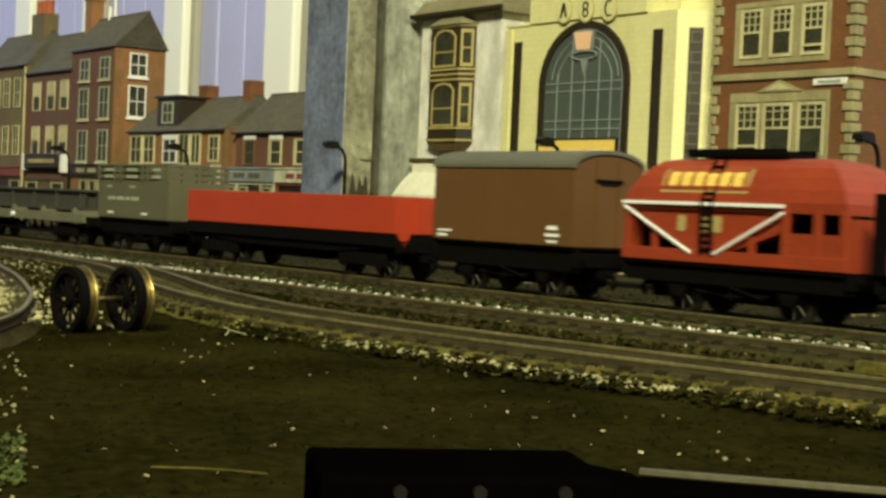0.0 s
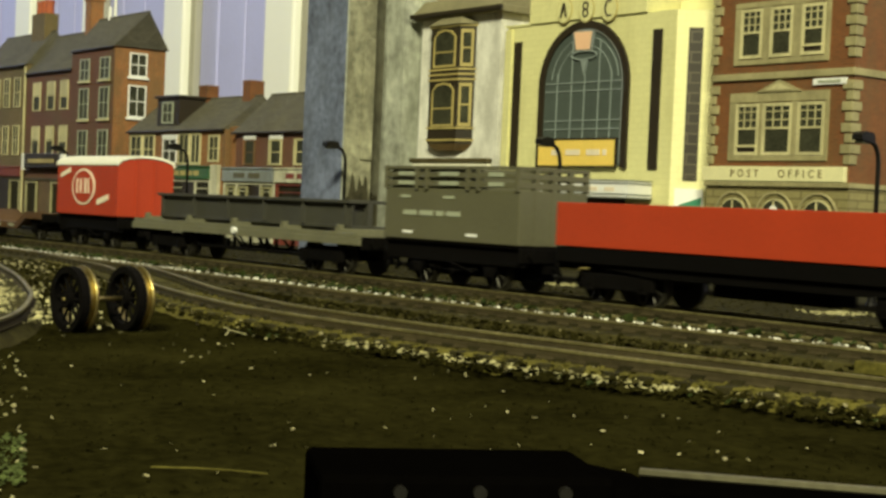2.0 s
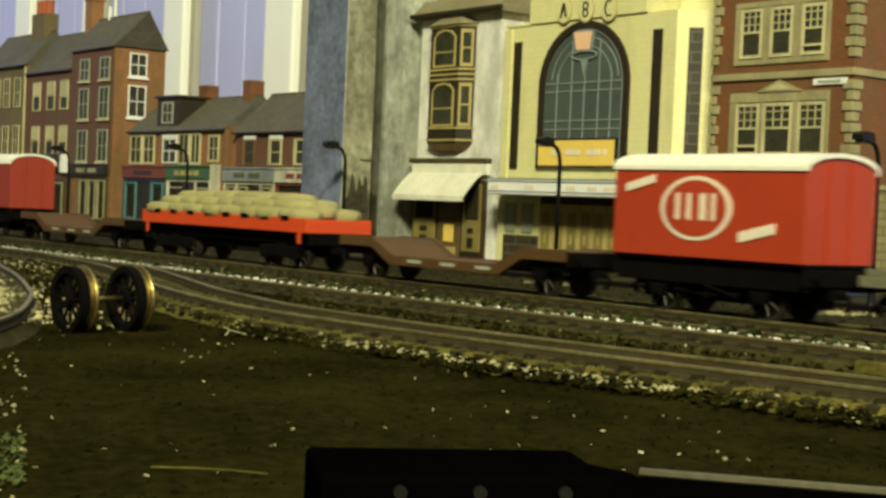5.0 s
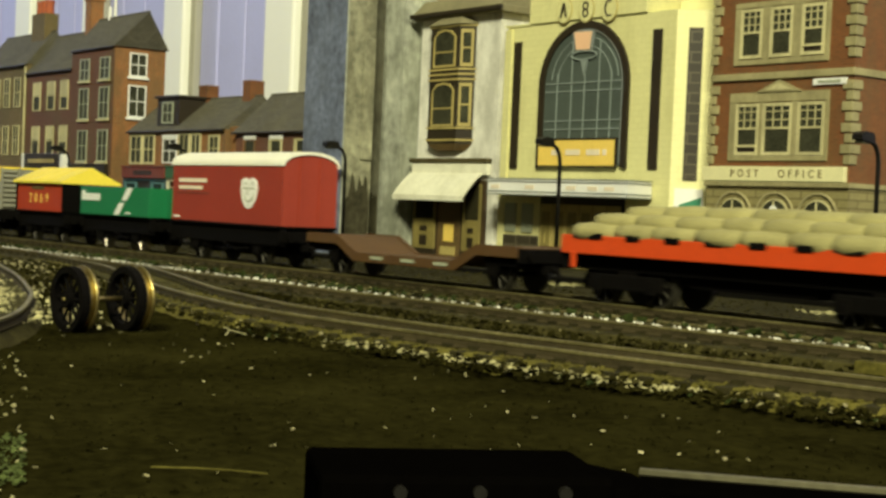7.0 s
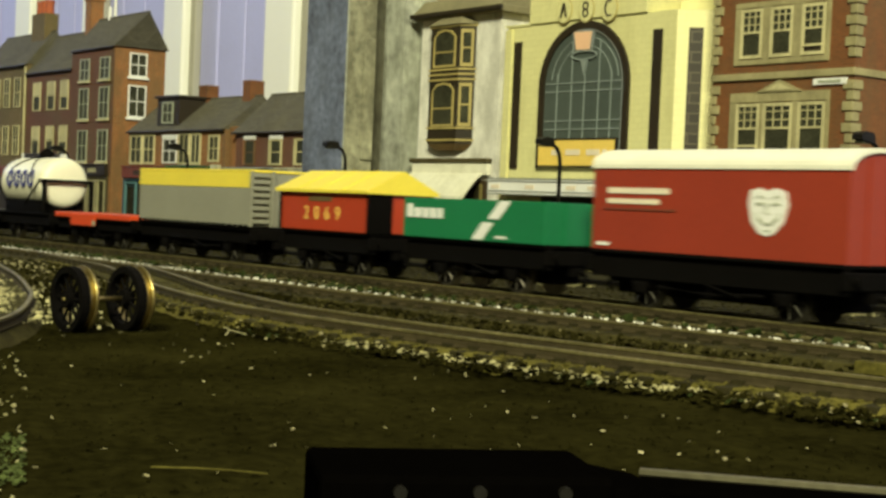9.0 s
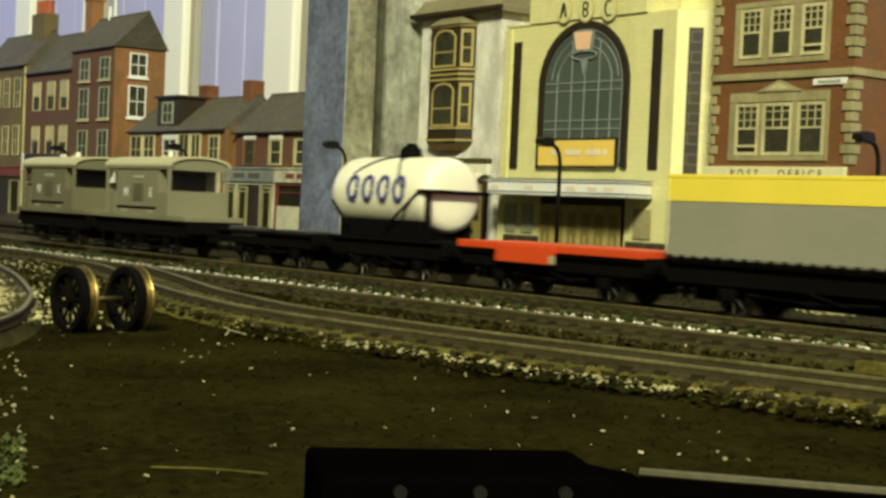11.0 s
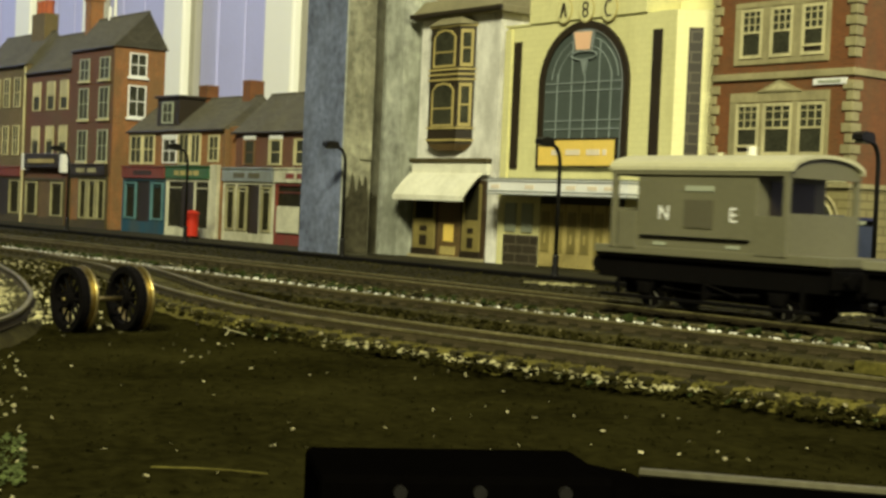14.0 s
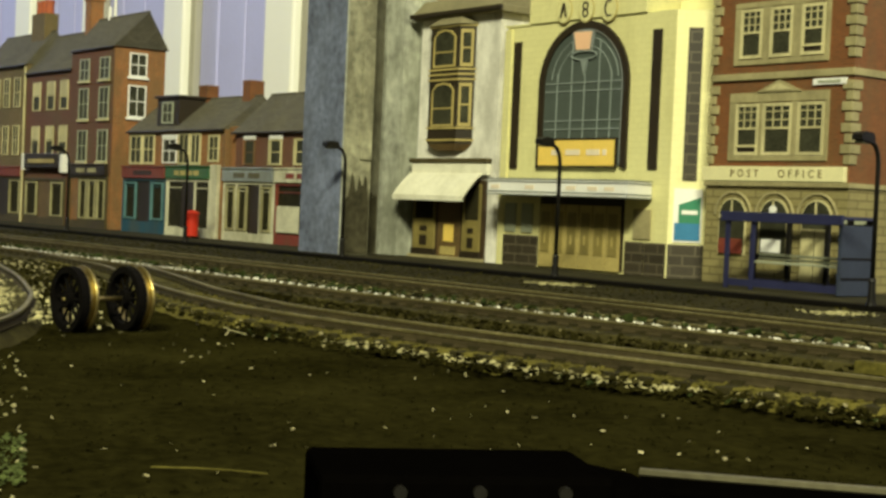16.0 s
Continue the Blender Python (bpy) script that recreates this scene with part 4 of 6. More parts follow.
# the cinema
def cinema():
    c = thing("cinema", label="cream-yellow cinema front with a tall arched window and canopy", category="cinema", group="street of card houses")
    part("wall", [prism("z", 3.5, 136, [(-631, FRONT), (-503, FRONT), (-478.6, FRONT + 24.4), (-478.6, FRONT + 60), (-631, FRONT + 60)])], "block_yellow", c)
    chamfer = pose(-0.503, FRONT / 1000, 0, 0, 0, 45)
    def on_chamfer(name, makers, material, parent=c):
        ob = part(name, makers, material, parent)
        ob.matrix_basis = chamfer if parent is c else Matrix()
        return ob
    part("parapet", [B(-612, -523, FRONT - 1.2, FRONT + 55, 136, 150, 0.3), B(-633, -612, FRONT - 0.6, FRONT + 50, 135.5, 136.6)], "block_yellow", c)
    on_chamfer("chamfer_wall", [B(0, 34, -0.9, 0.4, 3.5, 135.6)], "block_pale")
    part("tower", [B(-522, -494, FRONT + 22, FRONT + 60, 134, 144, 0.3)], "block_pale", c)
    part("pilaster", [B(-631.5, -626.5, FRONT - 1.4, FRONT, 3.5, 134)], "block_yellow", c)
    for x0, x1 in ((-624.6, -618.4), (-518.3, -512)):
        part("dark_strip", [B(x0, x1, FRONT - 0.7, FRONT + 0.5, 57, 127)], "dark", c)
    on_chamfer("dark_strip", [B(6, 13, -1.5, 0, 52, 127)], "dado")
    # arched window
    cx, r, zs = -567.4, 34.2, 101.3
    outer = [(cx + r, 57)] + arc(cx, zs, r, r - 0.5, 0, 180, 22) + [(cx - r, 57)]
    inner = [(cx + r - 4, 58.5)] + arc(cx, zs, r - 4, r - 4.6, 0, 180, 22) + [(cx - r + 4, 58.5)]
    def ringed(bm):
        y0, y1 = FRONT - 1.6, FRONT + 0.3
        o0, i0 = [bm.verts.new((x, y0, z)) for x, z in outer], [bm.verts.new((x, y0, z)) for x, z in inner]
        o1, i1 = [bm.verts.new((x, y1, z)) for x, z in outer], [bm.verts.new((x, y1, z)) for x, z in inner]
        for i in range(len(outer) - 1):
            for p, q in ((o0, i0), (i0, i1), (o1, o0)):
                bm.faces.new((p[i], p[i + 1], q[i + 1], q[i]))
    w = part("arched_window", [ringed], "dark", c)
    part("pane", [prism("y", FRONT - 0.5, FRONT + 0.2, inner)], "glass_arch", w)
    part("inner_edge", [tube([(cx + r - 4.6, FRONT - 0.8, 60)] + [(x, FRONT - 0.8, z) for x, z in arc(cx, zs, r - 4.6, r - 5.2, 0, 75, 12)], 0.75, 6)], "blue_grey", w)
    for k, (x, top) in enumerate(((-587.6, 108), (-576.5, 125), (-566.5, 107), (-555.8, 125), (-546.6, 108))):
        part("glazing_bar", [B(x - 0.3, x + 0.3, FRONT - 0.9, FRONT - 0.4, 72.5, top)], "arch_bar", w)
    for z in (102.6, 98.2, 82.6, 78):
        part("glazing_bar", [B(-596.4, -538.6, FRONT - 1.0, FRONT - 0.4, z - 0.32, z + 0.32)], "arch_bar", w)
    for ri in (20.6, 25.4):
        part("glazing_bar", [tube([(x, FRONT - 0.7, z) for x, z in arc(cx + 0.6, 103, ri, ri * 0.92, 5, 175, 20)], 0.3, 6)], "arch_bar", w)
    crest = part("crest", [prism("y", FRONT - 1.3, FRONT - 0.4, [(-577.2, 130.8), (-560.0, 130.3), (-561.8, 118.2), (-574.6, 118.8)])], "blue_grey", w, "salmon shield in a pale border over a scroll")
    part("crest_field", [prism("y", FRONT - 1.6, FRONT - 1.2, [(-575.4, 129.4), (-561.8, 129.0), (-563.2, 119.6), (-573.2, 120.0)])], "pink", crest)
    part("crest_scroll", [tube([(x, FRONT - 1.2, z) for x, z in arc(-567.4, 116.8, 9.6, 2.2, 0, 360, 24)], 0.5, 6)], "arch_bar", crest)
    part("crest_tip", [prism("y", FRONT - 1.5, FRONT - 0.4, [(-570, 115), (-564, 115), (-567, 106.5)])], "arch_bar", crest)
    sg = part("yellow_sign", [B(-599.2, -540, FRONT - 2.2, FRONT - 1.0, 58.6, 72.4, 0.3)], "yellow_sign", w)
    part("sign_frame", [rect_ring(-600, -539.2, 57.8, 73.2, 0.9, FRONT - 2.5, FRONT - 1.2)], "dark", sg)
    for x0, x1 in ((-588, -583), (-577, -566), (-561, -551), (-549, -546)):
        part("lettering_bar", [B(x0, x1, FRONT - 2.45, FRONT - 2.1, 64.2, 67.2)], "pale_pink", sg)
    for k, x in enumerate((-583.7, -566.8, -549.6)):
        zc = 141.4 - 0.7 * k
        dsc = part("roundel", [prism("y", FRONT - 1.7, FRONT - 1.0, arc(x, zc, 6.0, 7.0, 0, 360, 24)[:-1])], "gold", c)
        part("roundel_face", [prism("y", FRONT - 2.0, FRONT - 1.6, arc(x, zc, 5.5, 6.5, 0, 360, 24)[:-1])], "block_yellow", dsc)
        shape = ([prism("y", FRONT - 2.4, FRONT - 1.9, [(x - 2.9, zc - 3.8), (x - 1.3, zc - 3.8), (x + 0.1, zc + 1.6), (x + 1.5, zc - 3.8), (x + 2.9, zc - 3.8), (x + 0.7, zc + 4.0), (x - 0.7, zc + 4.0)])],
                 [tube([(u, FRONT - 2.1, v) for u, v in arc(x, zc + c0, 1.8, 1.9, 0, 360, 14)], 0.55, 6) for c0 in (1.9, -1.9)],
                 [tube([(u, FRONT - 2.1, v) for u, v in arc(x + 0.4, zc, 2.8, 4.0, 60, 300, 12)], 0.6, 6)])[k]
        part("emblem", shape, "dark", dsc)
    # canopy
    cp = part("canopy", [prism("z", 42, 51, [(-619, FRONT - 0.9), (-619, FRONT - 20), (-512, FRONT - 20), (-514, FRONT - 0.9)])], "white", c)
    for z in (42.2, 43.8, 49.2, 50.6):
        part("canopy_edge", [prism("z", z, z + 0.45, [(-619.8, FRONT - 0.9), (-619.8, FRONT - 20.5), (-511.5, FRONT - 20.5), (-513.5, FRONT - 0.9)])], "blue_grey", cp)
    for x in (-616, -588, -556, -540, -528):
        part("lettering_bar", [B(x, x + 7, FRONT - 20.3, FRONT - 19.8, 45.4, 47.4)], "pale_pink", cp)
    # ground floor
    for x0, x1 in ((-630, -615), (-614, -598), (-531, -518), (-517, -503.5)):
        part("dado", [B(x0, x1, FRONT - 1.2, FRONT, 3.5, 20.5, 0.2)], "dado", c)
    on_chamfer("dado", [B(0.4, 33.5, -1.9, 0, 3.5, 20.5, 0.2)], "dado")
    d = part("entrance", [B(-597, -533, FRONT - 0.6, FRONT, 4.5, 42)], "dark", c)
    for i in range(6):
        x = -596 + i * 10.3
        part("door", [B(x, x + 9.6, FRONT - 1.2, FRONT - 0.5, 4.5, 38), B(x + 4.2, x + 5.0, FRONT - 1.8, FRONT - 1.2, 17, 22)], "gold", d)
        part("door_pane", [B(x + 1.6, x + 8, FRONT - 1.5, FRONT - 1.1, 12, 34)], "olive_door", d)
    for x0, x1 in ((-626, -617), (-612, -603)):
        part("poster", [B(x0, x1, FRONT - 1.0, FRONT, 22, 38, 0.2)], "bar", c)
    part("poster", [B(-526, -514, FRONT - 1.0, FRONT, 22, 37, 0.2)], "stone_trim", c)
    ps = on_chamfer("poster_board", [B(2.4, 16.4, -1.6, 0, 21.5, 48)], "white")
    on_chamfer("poster_print", [B(3.2, 15.6, -2.0, -1.5, 22.5, 31)], "poster_blue", ps)
    on_chamfer("poster_print", [prism("y", -2.0, -1.5, [(5, 31), (15.6, 31), (15.6, 44), (5, 40)])], "poster_green", ps)
    on_chamfer("lettering_bar", [B(6.4, 14.2, -2.3, -1.9, 35.4, 37.4)], "white", ps)


cinema()


# the post office
def post_office():
    p = thing("post_office", label="red brick post office with stone quoins and arched ground floor", category="post office", group="street of card houses")
    x0, x1 = -478, -397
    part("wall", [B(x0, x1, FRONT, FRONT + 70, 51.5, 190)], "brick_red", p)
    part("stone_base", [B(x0 - 0.5, x1 + 0.5, FRONT - 0.5, FRONT + 70, 3.5, 52)], "block_stone", p)
    part("string_course", [B(x0, x1 + 1, FRONT - 1.4, FRONT + 70, 99, 102.2, 0.3)], "stone_trim", p)
    fs = part("name_board", [B(x0 - 2, x1 - 1, FRONT - 2.4, FRONT + 1, 52, 58.8, 0.3)], "cream_board", p)
    words("lettering", "POST   OFFICE", 4.9, -436, FRONT - 2.5, 55.4, "timber", fs, spread=1.72)
    part("string_course", [B(x0 - 1, x1 + 1.5, FRONT - 2.0, FRONT + 70, 49.6, 51.8, 0.3)], "stone_trim", p)
    for i in range(28):
        z = 60 + i * 4.7
        if 97 < z < 103:
            continue
        w = 5.0 if i % 2 else 3.0
        part("quoin", [B(x0 - 0.8, x0 + w, FRONT - 1.0, FRONT + 2, z, z + 4.0, 0.3)], "stone_trim", p)
        part("quoin", [B(x1 - w, x1 + 0.8, FRONT - 1.0, FRONT + w + 1, z, z + 4.0, 0.3)], "stone_trim", p)
    for z0, z1, cols, sur in ((109, 132, ((-460.5, -449.5), (-443, -432), (-425, -414)), (-465, -410.5, 106, 135)), (64, 88, ((-461, -449), (-445, -430), (-425, -412)), (-466, -409, 61.5, 93))):
        a0, a1, b0, b1 = sur
        s = part("window_surround", [B(a0, a1, FRONT - 0.9, FRONT, b0, b0 + 2.4, 0.2), B(a0, a1, FRONT - 1.0, FRONT, z1 + 0.5, b1, 0.2), B(a0, cols[0][0] - 1, FRONT - 0.8, FRONT, b0 + 2.4, z1 + 0.5), B(cols[2][1] + 1, a1, FRONT - 0.8, FRONT, b0 + 2.4, z1 + 0.5)], "stone_trim", p)
        for u0, u1 in zip((c[1] for c in cols[:2]), (c[0] for c in cols[1:])):
            part("stone_mullion", [B(u0 + 1, u1 - 1, FRONT - 0.9, FRONT, b0 + 2.4, z1 + 0.5)], "stone_trim", s)
        for k, (u0, u1) in enumerate(cols):
            h = z1 - z0
            w = part("window", [rect_ring(u0 - 1, u1 + 1, z0, z1, 1.5, FRONT - 1.1, FRONT)], "cream", s)
            for it in ([B(u0 + 0.6, u1 - 0.6, FRONT - 1, FRONT, z0 + h * 0.5, z0 + h * 0.5 + 1.0)]
                     + [B(u0 + (u1 - u0) * f - 0.25, u0 + (u1 - u0) * f + 0.25, FRONT - 0.9, FRONT - 0.2, z0 + h * 0.5, z1) for f in (0.34, 0.67)] + [B(u0, u1, FRONT - 0.9, FRONT - 0.2, z0 + h * f - 0.25, z0 + h * f + 0.25) for f in (0.68, 0.84)]):
                part("glazing_bar", [it], "cream", w)
            part("pane", [B(u0 + 0.4, u1 - 0.4, FRONT - 0.45, FRONT + 0.1, z0 + 0.8, z1 - 0.8)], "glass", w)
            if (z0 > 100 and k == 2) or (z0 < 100 and k == 0):
                part("opening", [B(u0 + 0.6, u1 - 0.6, FRONT - 0.7, FRONT, z0 + 0.9, z0 + 3.8)], "dark", w)
                part("raised_sash", [B(u0 + 0.4, u1 - 0.4, FRONT - 1.6, FRONT - 0.6, z0 + 3.8, z0 + 4.8)], "cream", w)
    pd = part("pediment", [prism("y", FRONT - 1.6, FRONT, [(-450, 93), (-424, 93), (-437, 98.5)])], "stone_trim", p)
    part("pediment_field", [prism("y", FRONT - 1.9, FRONT - 1.5, [(-445, 93.8), (-429, 93.8), (-437, 97.2)])], "cream", pd)
    plate = part("name_plate", [B(-418, -400, FRONT - 1.2, FRONT, 95.3, 98.0)], "white", p)
    part("lettering_bar", [B(-415, -403, FRONT - 1.5, FRONT - 1.1, 96.1, 97.2)], "bar", plate)
    for k, cx in enumerate((-461, -436.5, -412.5)):
        prof = [(cx + 7.4, 18)] + arc(cx, 36, 7.4, 7.4, 0, 180, 14) + [(cx - 7.4, 18)]
        outer = [(cx + 8.2, 17.4)] + arc(cx, 36, 8.2, 8.2, 0, 180, 14) + [(cx - 8.2, 17.4)]
        if k == 2:
            prof, outer = [(x, 4 if z == 18 else z) for x, z in prof], [(x, 4 if z == 17.4 else z) for x, z in outer]
        w = part("arched_window", [prism("y", FRONT - 1.0, FRONT, outer)], "cream", p)
        part("pane", [prism("y", FRONT - 1.5, FRONT - 0.9, prof)], "glass", w)
        part("glazing_bar", [B(cx - 7.4, cx + 7.4, FRONT - 1.9, FRONT - 1.4, 34.6, 35.6), B(cx - 0.4, cx + 0.4, FRONT - 1.9, FRONT - 1.4, 35.6, 43)], "cream", w)
        part("voussoir_arch", [tube([(x, FRONT - 0.9, z) for x, z in arc(cx, 36, 10.8, 10.8, 0, 180, 16)], 0.7, 6)], "stone_trim", w)
        if k == 0:
            part("notice_box", [B(cx - 7, cx + 7, FRONT - 2, FRONT - 1.4, 18, 25)], "maroon", w)
        if k == 1:
            part("clock", [C((cx, FRONT - 2.2, 39), (cx, FRONT - 1.4, 39), 2.0, seg=18)], "white", w)
            part("notice", [B(cx - 6, cx + 5, FRONT - 2, FRONT - 1.4, 19.5, 25.5)], "white", w)
        if k == 2:
            part("door", [B(cx - 7, cx - 0.4, FRONT - 2.1, FRONT - 1.4, 4, 31), B(cx + 0.4, cx + 7, FRONT - 2.1, FRONT - 1.4, 4, 31)], "cream", w)


post_office()


# ---- street furniture ----
def street_lamp():
    l = thing("street_lamp", label="black swan-neck street lamp on the kerb", category="street lamp", group="street lamps")
    part("base", [C((0, 0, 0), (0, 0, 9), 1.7, 1.4, 12), C((0, 0, 9), (0, 0, 10.4), 1.9, 1.2, 12), C((0, 0, -0.2), (0, 0, 0.8), 2.4, 2.2, 12)], "lamp_black", l)
    part("column", [tube([(0, 0, 8), (0, 0, 54), (0, -0.7, 58), (0, -2.6, 61), (0, -5.4, 62.3), (0, -7.5, 62.6)], 0.95, 10)], "lamp_black", l, smooth=True)
    hd = part("lantern", [prism("x", -2.3, 2.3, [(-6.5, 61.4), (-15, 62.6), (-15, 64.6), (-12, 65.8), (-7, 65.4), (-6, 63.4)])], "lamp_black", l)
    part("lens", [B(-1.8, 1.8, -14, -7.5, 61.2, 62.0, 0.2)], "glass", hd)
    return l


lamp = street_lamp()
lamp.matrix_world = pose(-1.085, 0.4745, 0.0032)
for x in (-0.893, -0.703, -0.5205, -0.341):
    copy_thing(lamp, pose(x, 0.4755, 0.0032, 0, 0, random.uniform(-4, 4)))

pb = thing("post_box", -957, 515, 3.5, "red cylindrical pillar post box on the pavement", "post box")
part("body", [C((0, 0, 1.4), (0, 0, 17.5), 4.6, seg=20)], "post_red", pb, smooth=False)
part("plinth", [C((0, 0, 0), (0, 0, 1.6), 5.0, seg=20)], "black", pb)
part("cap", [C((0, 0, 17.5), (0, 0, 18.6), 5.4, seg=20), C((0, 0, 18.6), (0, 0, 20.4), 5.0, 2.4, 20)], "post_red", pb)
part("slot", [B(-2, 2, -4.9, -4.2, 14, 14.8)], "black", pb)


def bus_shelter():
    s = thing("bus_shelter", -439.5, 503, 3.5, "dark blue bus shelter with open front and roof rail", "bus shelter")
    L, W, Hh = 61.5, 22, 34
    part("roof_beam", [B(-2, L + 2, -1.4, 0.4, Hh - 4.4, Hh, 0.3)], "shelter", s)
    part("roof_beam", [B(-2, L + 1.4, W - 1.6, W + 0.2, Hh - 4.2, Hh - 1.0, 0.3)], "lamp_black", s)
    for x in (-2, 15, 38, L + 0.2):
        part("roof_bar", [B(x, x + 1.6, 0.4, W - 1.6, Hh - 2.0, Hh - 0.6, 0.2)], "shelter", s)
    for x in (0, 14.4):
        part("post", [B(x, x + 1.9, 0, 1.4, 0, Hh - 4.2)], "shelter", s)
    for x in (-2, 17.6, 38.6):
        part("post", [B(x, x + 2.2, W - 1.6, W, 0, Hh - 4.2)], "lamp_black", s)
    part("back_rail", [B(0.4, 17.4, W - 1.4, W - 0.4, 13, 15.4)], "lamp_black", s)
    part("bench", [B(4, L - 4, W - 9, W - 3, 11.4, 12.4, 0.2)], "bar", s)
    for z in (12.8, 14.6):
        part("bench_slat", [B(4, L - 4, W - 3.4, W - 2.6, z, z + 1.2, 0.15)], "bar", s)
    part("skirt", [B(0.4, L - 2, W - 1.4, W - 0.6, 1, 4)], "shelter", s)
    part("front_rail", [B(2.0, L - 0.6, 0.2, 1.2, 1.2, 4.2)], "shelter", s)
    part("end_panel", [B(L - 0.4, L + 1.4, 0, W, 0.4, Hh - 4.2, 0.2)], "shelter_end", s, "slate-blue end panel")
    for z in (7.2, 15.6):
        part("end_bar", [B(L + 1.2, L + 1.8, 0.2, W - 0.2, z, z + 0.8)], "lamp_black", s)
    for x in (3, 20, 44, 54):
        part("roof_notice", [B(x, x + 6, W - 2.1, W - 1.7, Hh - 3.6, Hh - 2.0)], "bar", s)


bus_shelter()


# ---- the train: local x runs along the wagon from its rear end, z is measured from the rail top ----
WHEEL_R = 6.3
AXLES, BODIES = [], []


def wheelset_mesh():
    bm = bmesh.new()
    C((0, -14, 0), (0, 14, 0), 0.9, seg=8)(bm)
    for s in (-1, 1):
        C((0, s * 7.2, 0), (0, s * 9.6, 0), WHEEL_R - 0.7, seg=24)(bm)
    k = len(bm.faces)
    for s in (-1, 1):
        C((0, s * 6.9, 0), (0, s * 7.5, 0), WHEEL_R + 0.6, seg=24)(bm)
        C((0, s * 7.5, 0), (0, s * 9.4, 0), WHEEL_R, seg=24)(bm)
        for i in range(8):
            t = 2 * math.pi * i / 8
            C((math.sin(t) * 1.5, s * 9.7, math.cos(t) * 1.5), (math.sin(t) * 5.2, s * 9.7, math.cos(t) * 5.2), 0.45, seg=5)(bm)
    bm.faces.ensure_lookup_table()
    for f in list(bm.faces)[k:]:
        f.material_index = 1
    bmesh.ops.recalc_face_normals(bm, faces=bm.faces)
    bmesh.ops.scale(bm, vec=(0.001,) * 3, verts=bm.verts)
    me = bpy.data.meshes.new("wheelset")
    bm.to_mesh(me)
    me.materials.append(M["black"])
    me.materials.append(M["tyre"])
    return me


WHEELSET = wheelset_mesh()


WHEELSET_DARK = WHEELSET.copy()
WHEELSET_DARK.materials[1] = M["dark_tyre"]


def axle(parent, x, bright=False):
    ob = new("wheelset", WHEELSET if bright else WHEELSET_DARK)
    ob.parent = parent
    ob.location = (x / 1000, 0, WHEEL_R / 1000)
    tagged(ob, "black wheels with worn steel treads" if bright else "black wheels with blackened treads")
    AXLES.append((ob, x))


def wagon(name, x, label):
    w = thing(name, x, TRACK_Y, 4.9, label, "wagon", "wagons of the goods train")
    BODIES.append((w, x))
    return w


def ends(w, L, beam="black"):
    for x, s in ((0, -1), (L, 1)):
        part("headstock", [B(x - 0.8, x + 0.8, -15, 15, 10.5, 15.5, 0.3)], beam, w)
        part("coupling", [tube([(x, 0, 9), (x + s * 4, 0, 8), (x + s * 5.5, 0, 5.5), (x + s * 3.5, 0, 4)], 0.8, 6), B(x - 1.5, x + 1.5, -3, 3, 7, 10)], "black", w)
        for y in (-10.5, 10.5):
            part("buffer", [C((x, y, 13), (x + s * 3, y, 13), 1.2, seg=10), C((x + s * 3, y, 13), (x + s * 3.8, y, 13), 2.3, seg=12)], "black", w)


def four_wheel(w, L, wb, deck=15.5, sole="black", bright=False):
    """Solebars, axleguards, springs and brake gear of a four-wheeled wagon."""
    part("floor", [B(0, L, -15, 15, deck - 1.2, deck, 0.2)], "black", w)
    part("underframe", [B(5, L - 5, -6.4, 6.4, 3.9, deck - 1.2, 0.5)], "black", w)
    for y in (-12.5, 12.5):
        part("solebar", [B(0, L, y - 1, y + 1, 9.0, deck - 1.2, 0.2)], sole, w)
    ends(w, L)
    for x in (L / 2 - wb / 2, L / 2 + wb / 2):
        axle(w, x, bright)
        for y in (-12.2, 12.2):
            part("axleguard", [prism("y", y - 0.6, y + 0.6, [(x - 5, 10.5), (x + 5, 10.5), (x + 1.6, 4), (x - 1.6, 4)]), B(x - 1.8, x + 1.8, y - 1.6 if y < 0 else y - 0.4, y + 0.4 if y < 0 else y + 1.6, 4.8, 8.0, 0.2), B(x - 6, x + 6, y - 1.2, y + 1.2, 9.0, 10.4, 0.2)], "black", w)
    m = L / 2
    for y in (-12.6, 12.6):
        part("brake_gear", [tube([(m - wb / 2 + 7.5, y, 7), (m, y, 6), (m + wb / 2 - 7.5, y, 7)], 0.6, 6), tube([(m, y, 10.5), (m, y, 5)], 0.6, 6), tube([(m, y * 1.1, 9), (m + 13, y * 1.1, 6)], 0.4, 6)], "black", w)


def bogies(w, L, inset=22, wb=22):
    for c in (inset, L - inset):
        b = part("bogie", [B(c - wb / 2 - 4, c + wb / 2 + 4, s - 1, s + 1, 4.6, 9.6, 0.5) for s in (-12.2, 12.2)] + [B(c - 4, c + 4, -12, 12, 6.5, 11, 0.5)] + [B(c + k * wb / 2 - 2, c + k * wb / 2 + 2, s - 0.5, s + 0.5, 4, 8.6, 0.3) for k in (-1, 1) for s in (-13.2, 13.2)], "black", w)
        for k in (-1, 1):
            axle(b, c + k * wb / 2)


def bar(parent, x0, x1, z0, z1, material="white", y=-15.9, name="lettering_bar"):
    part(name, [B(x0, x1, y - 0.15, y + 0.15, z0, z1)], material, parent)


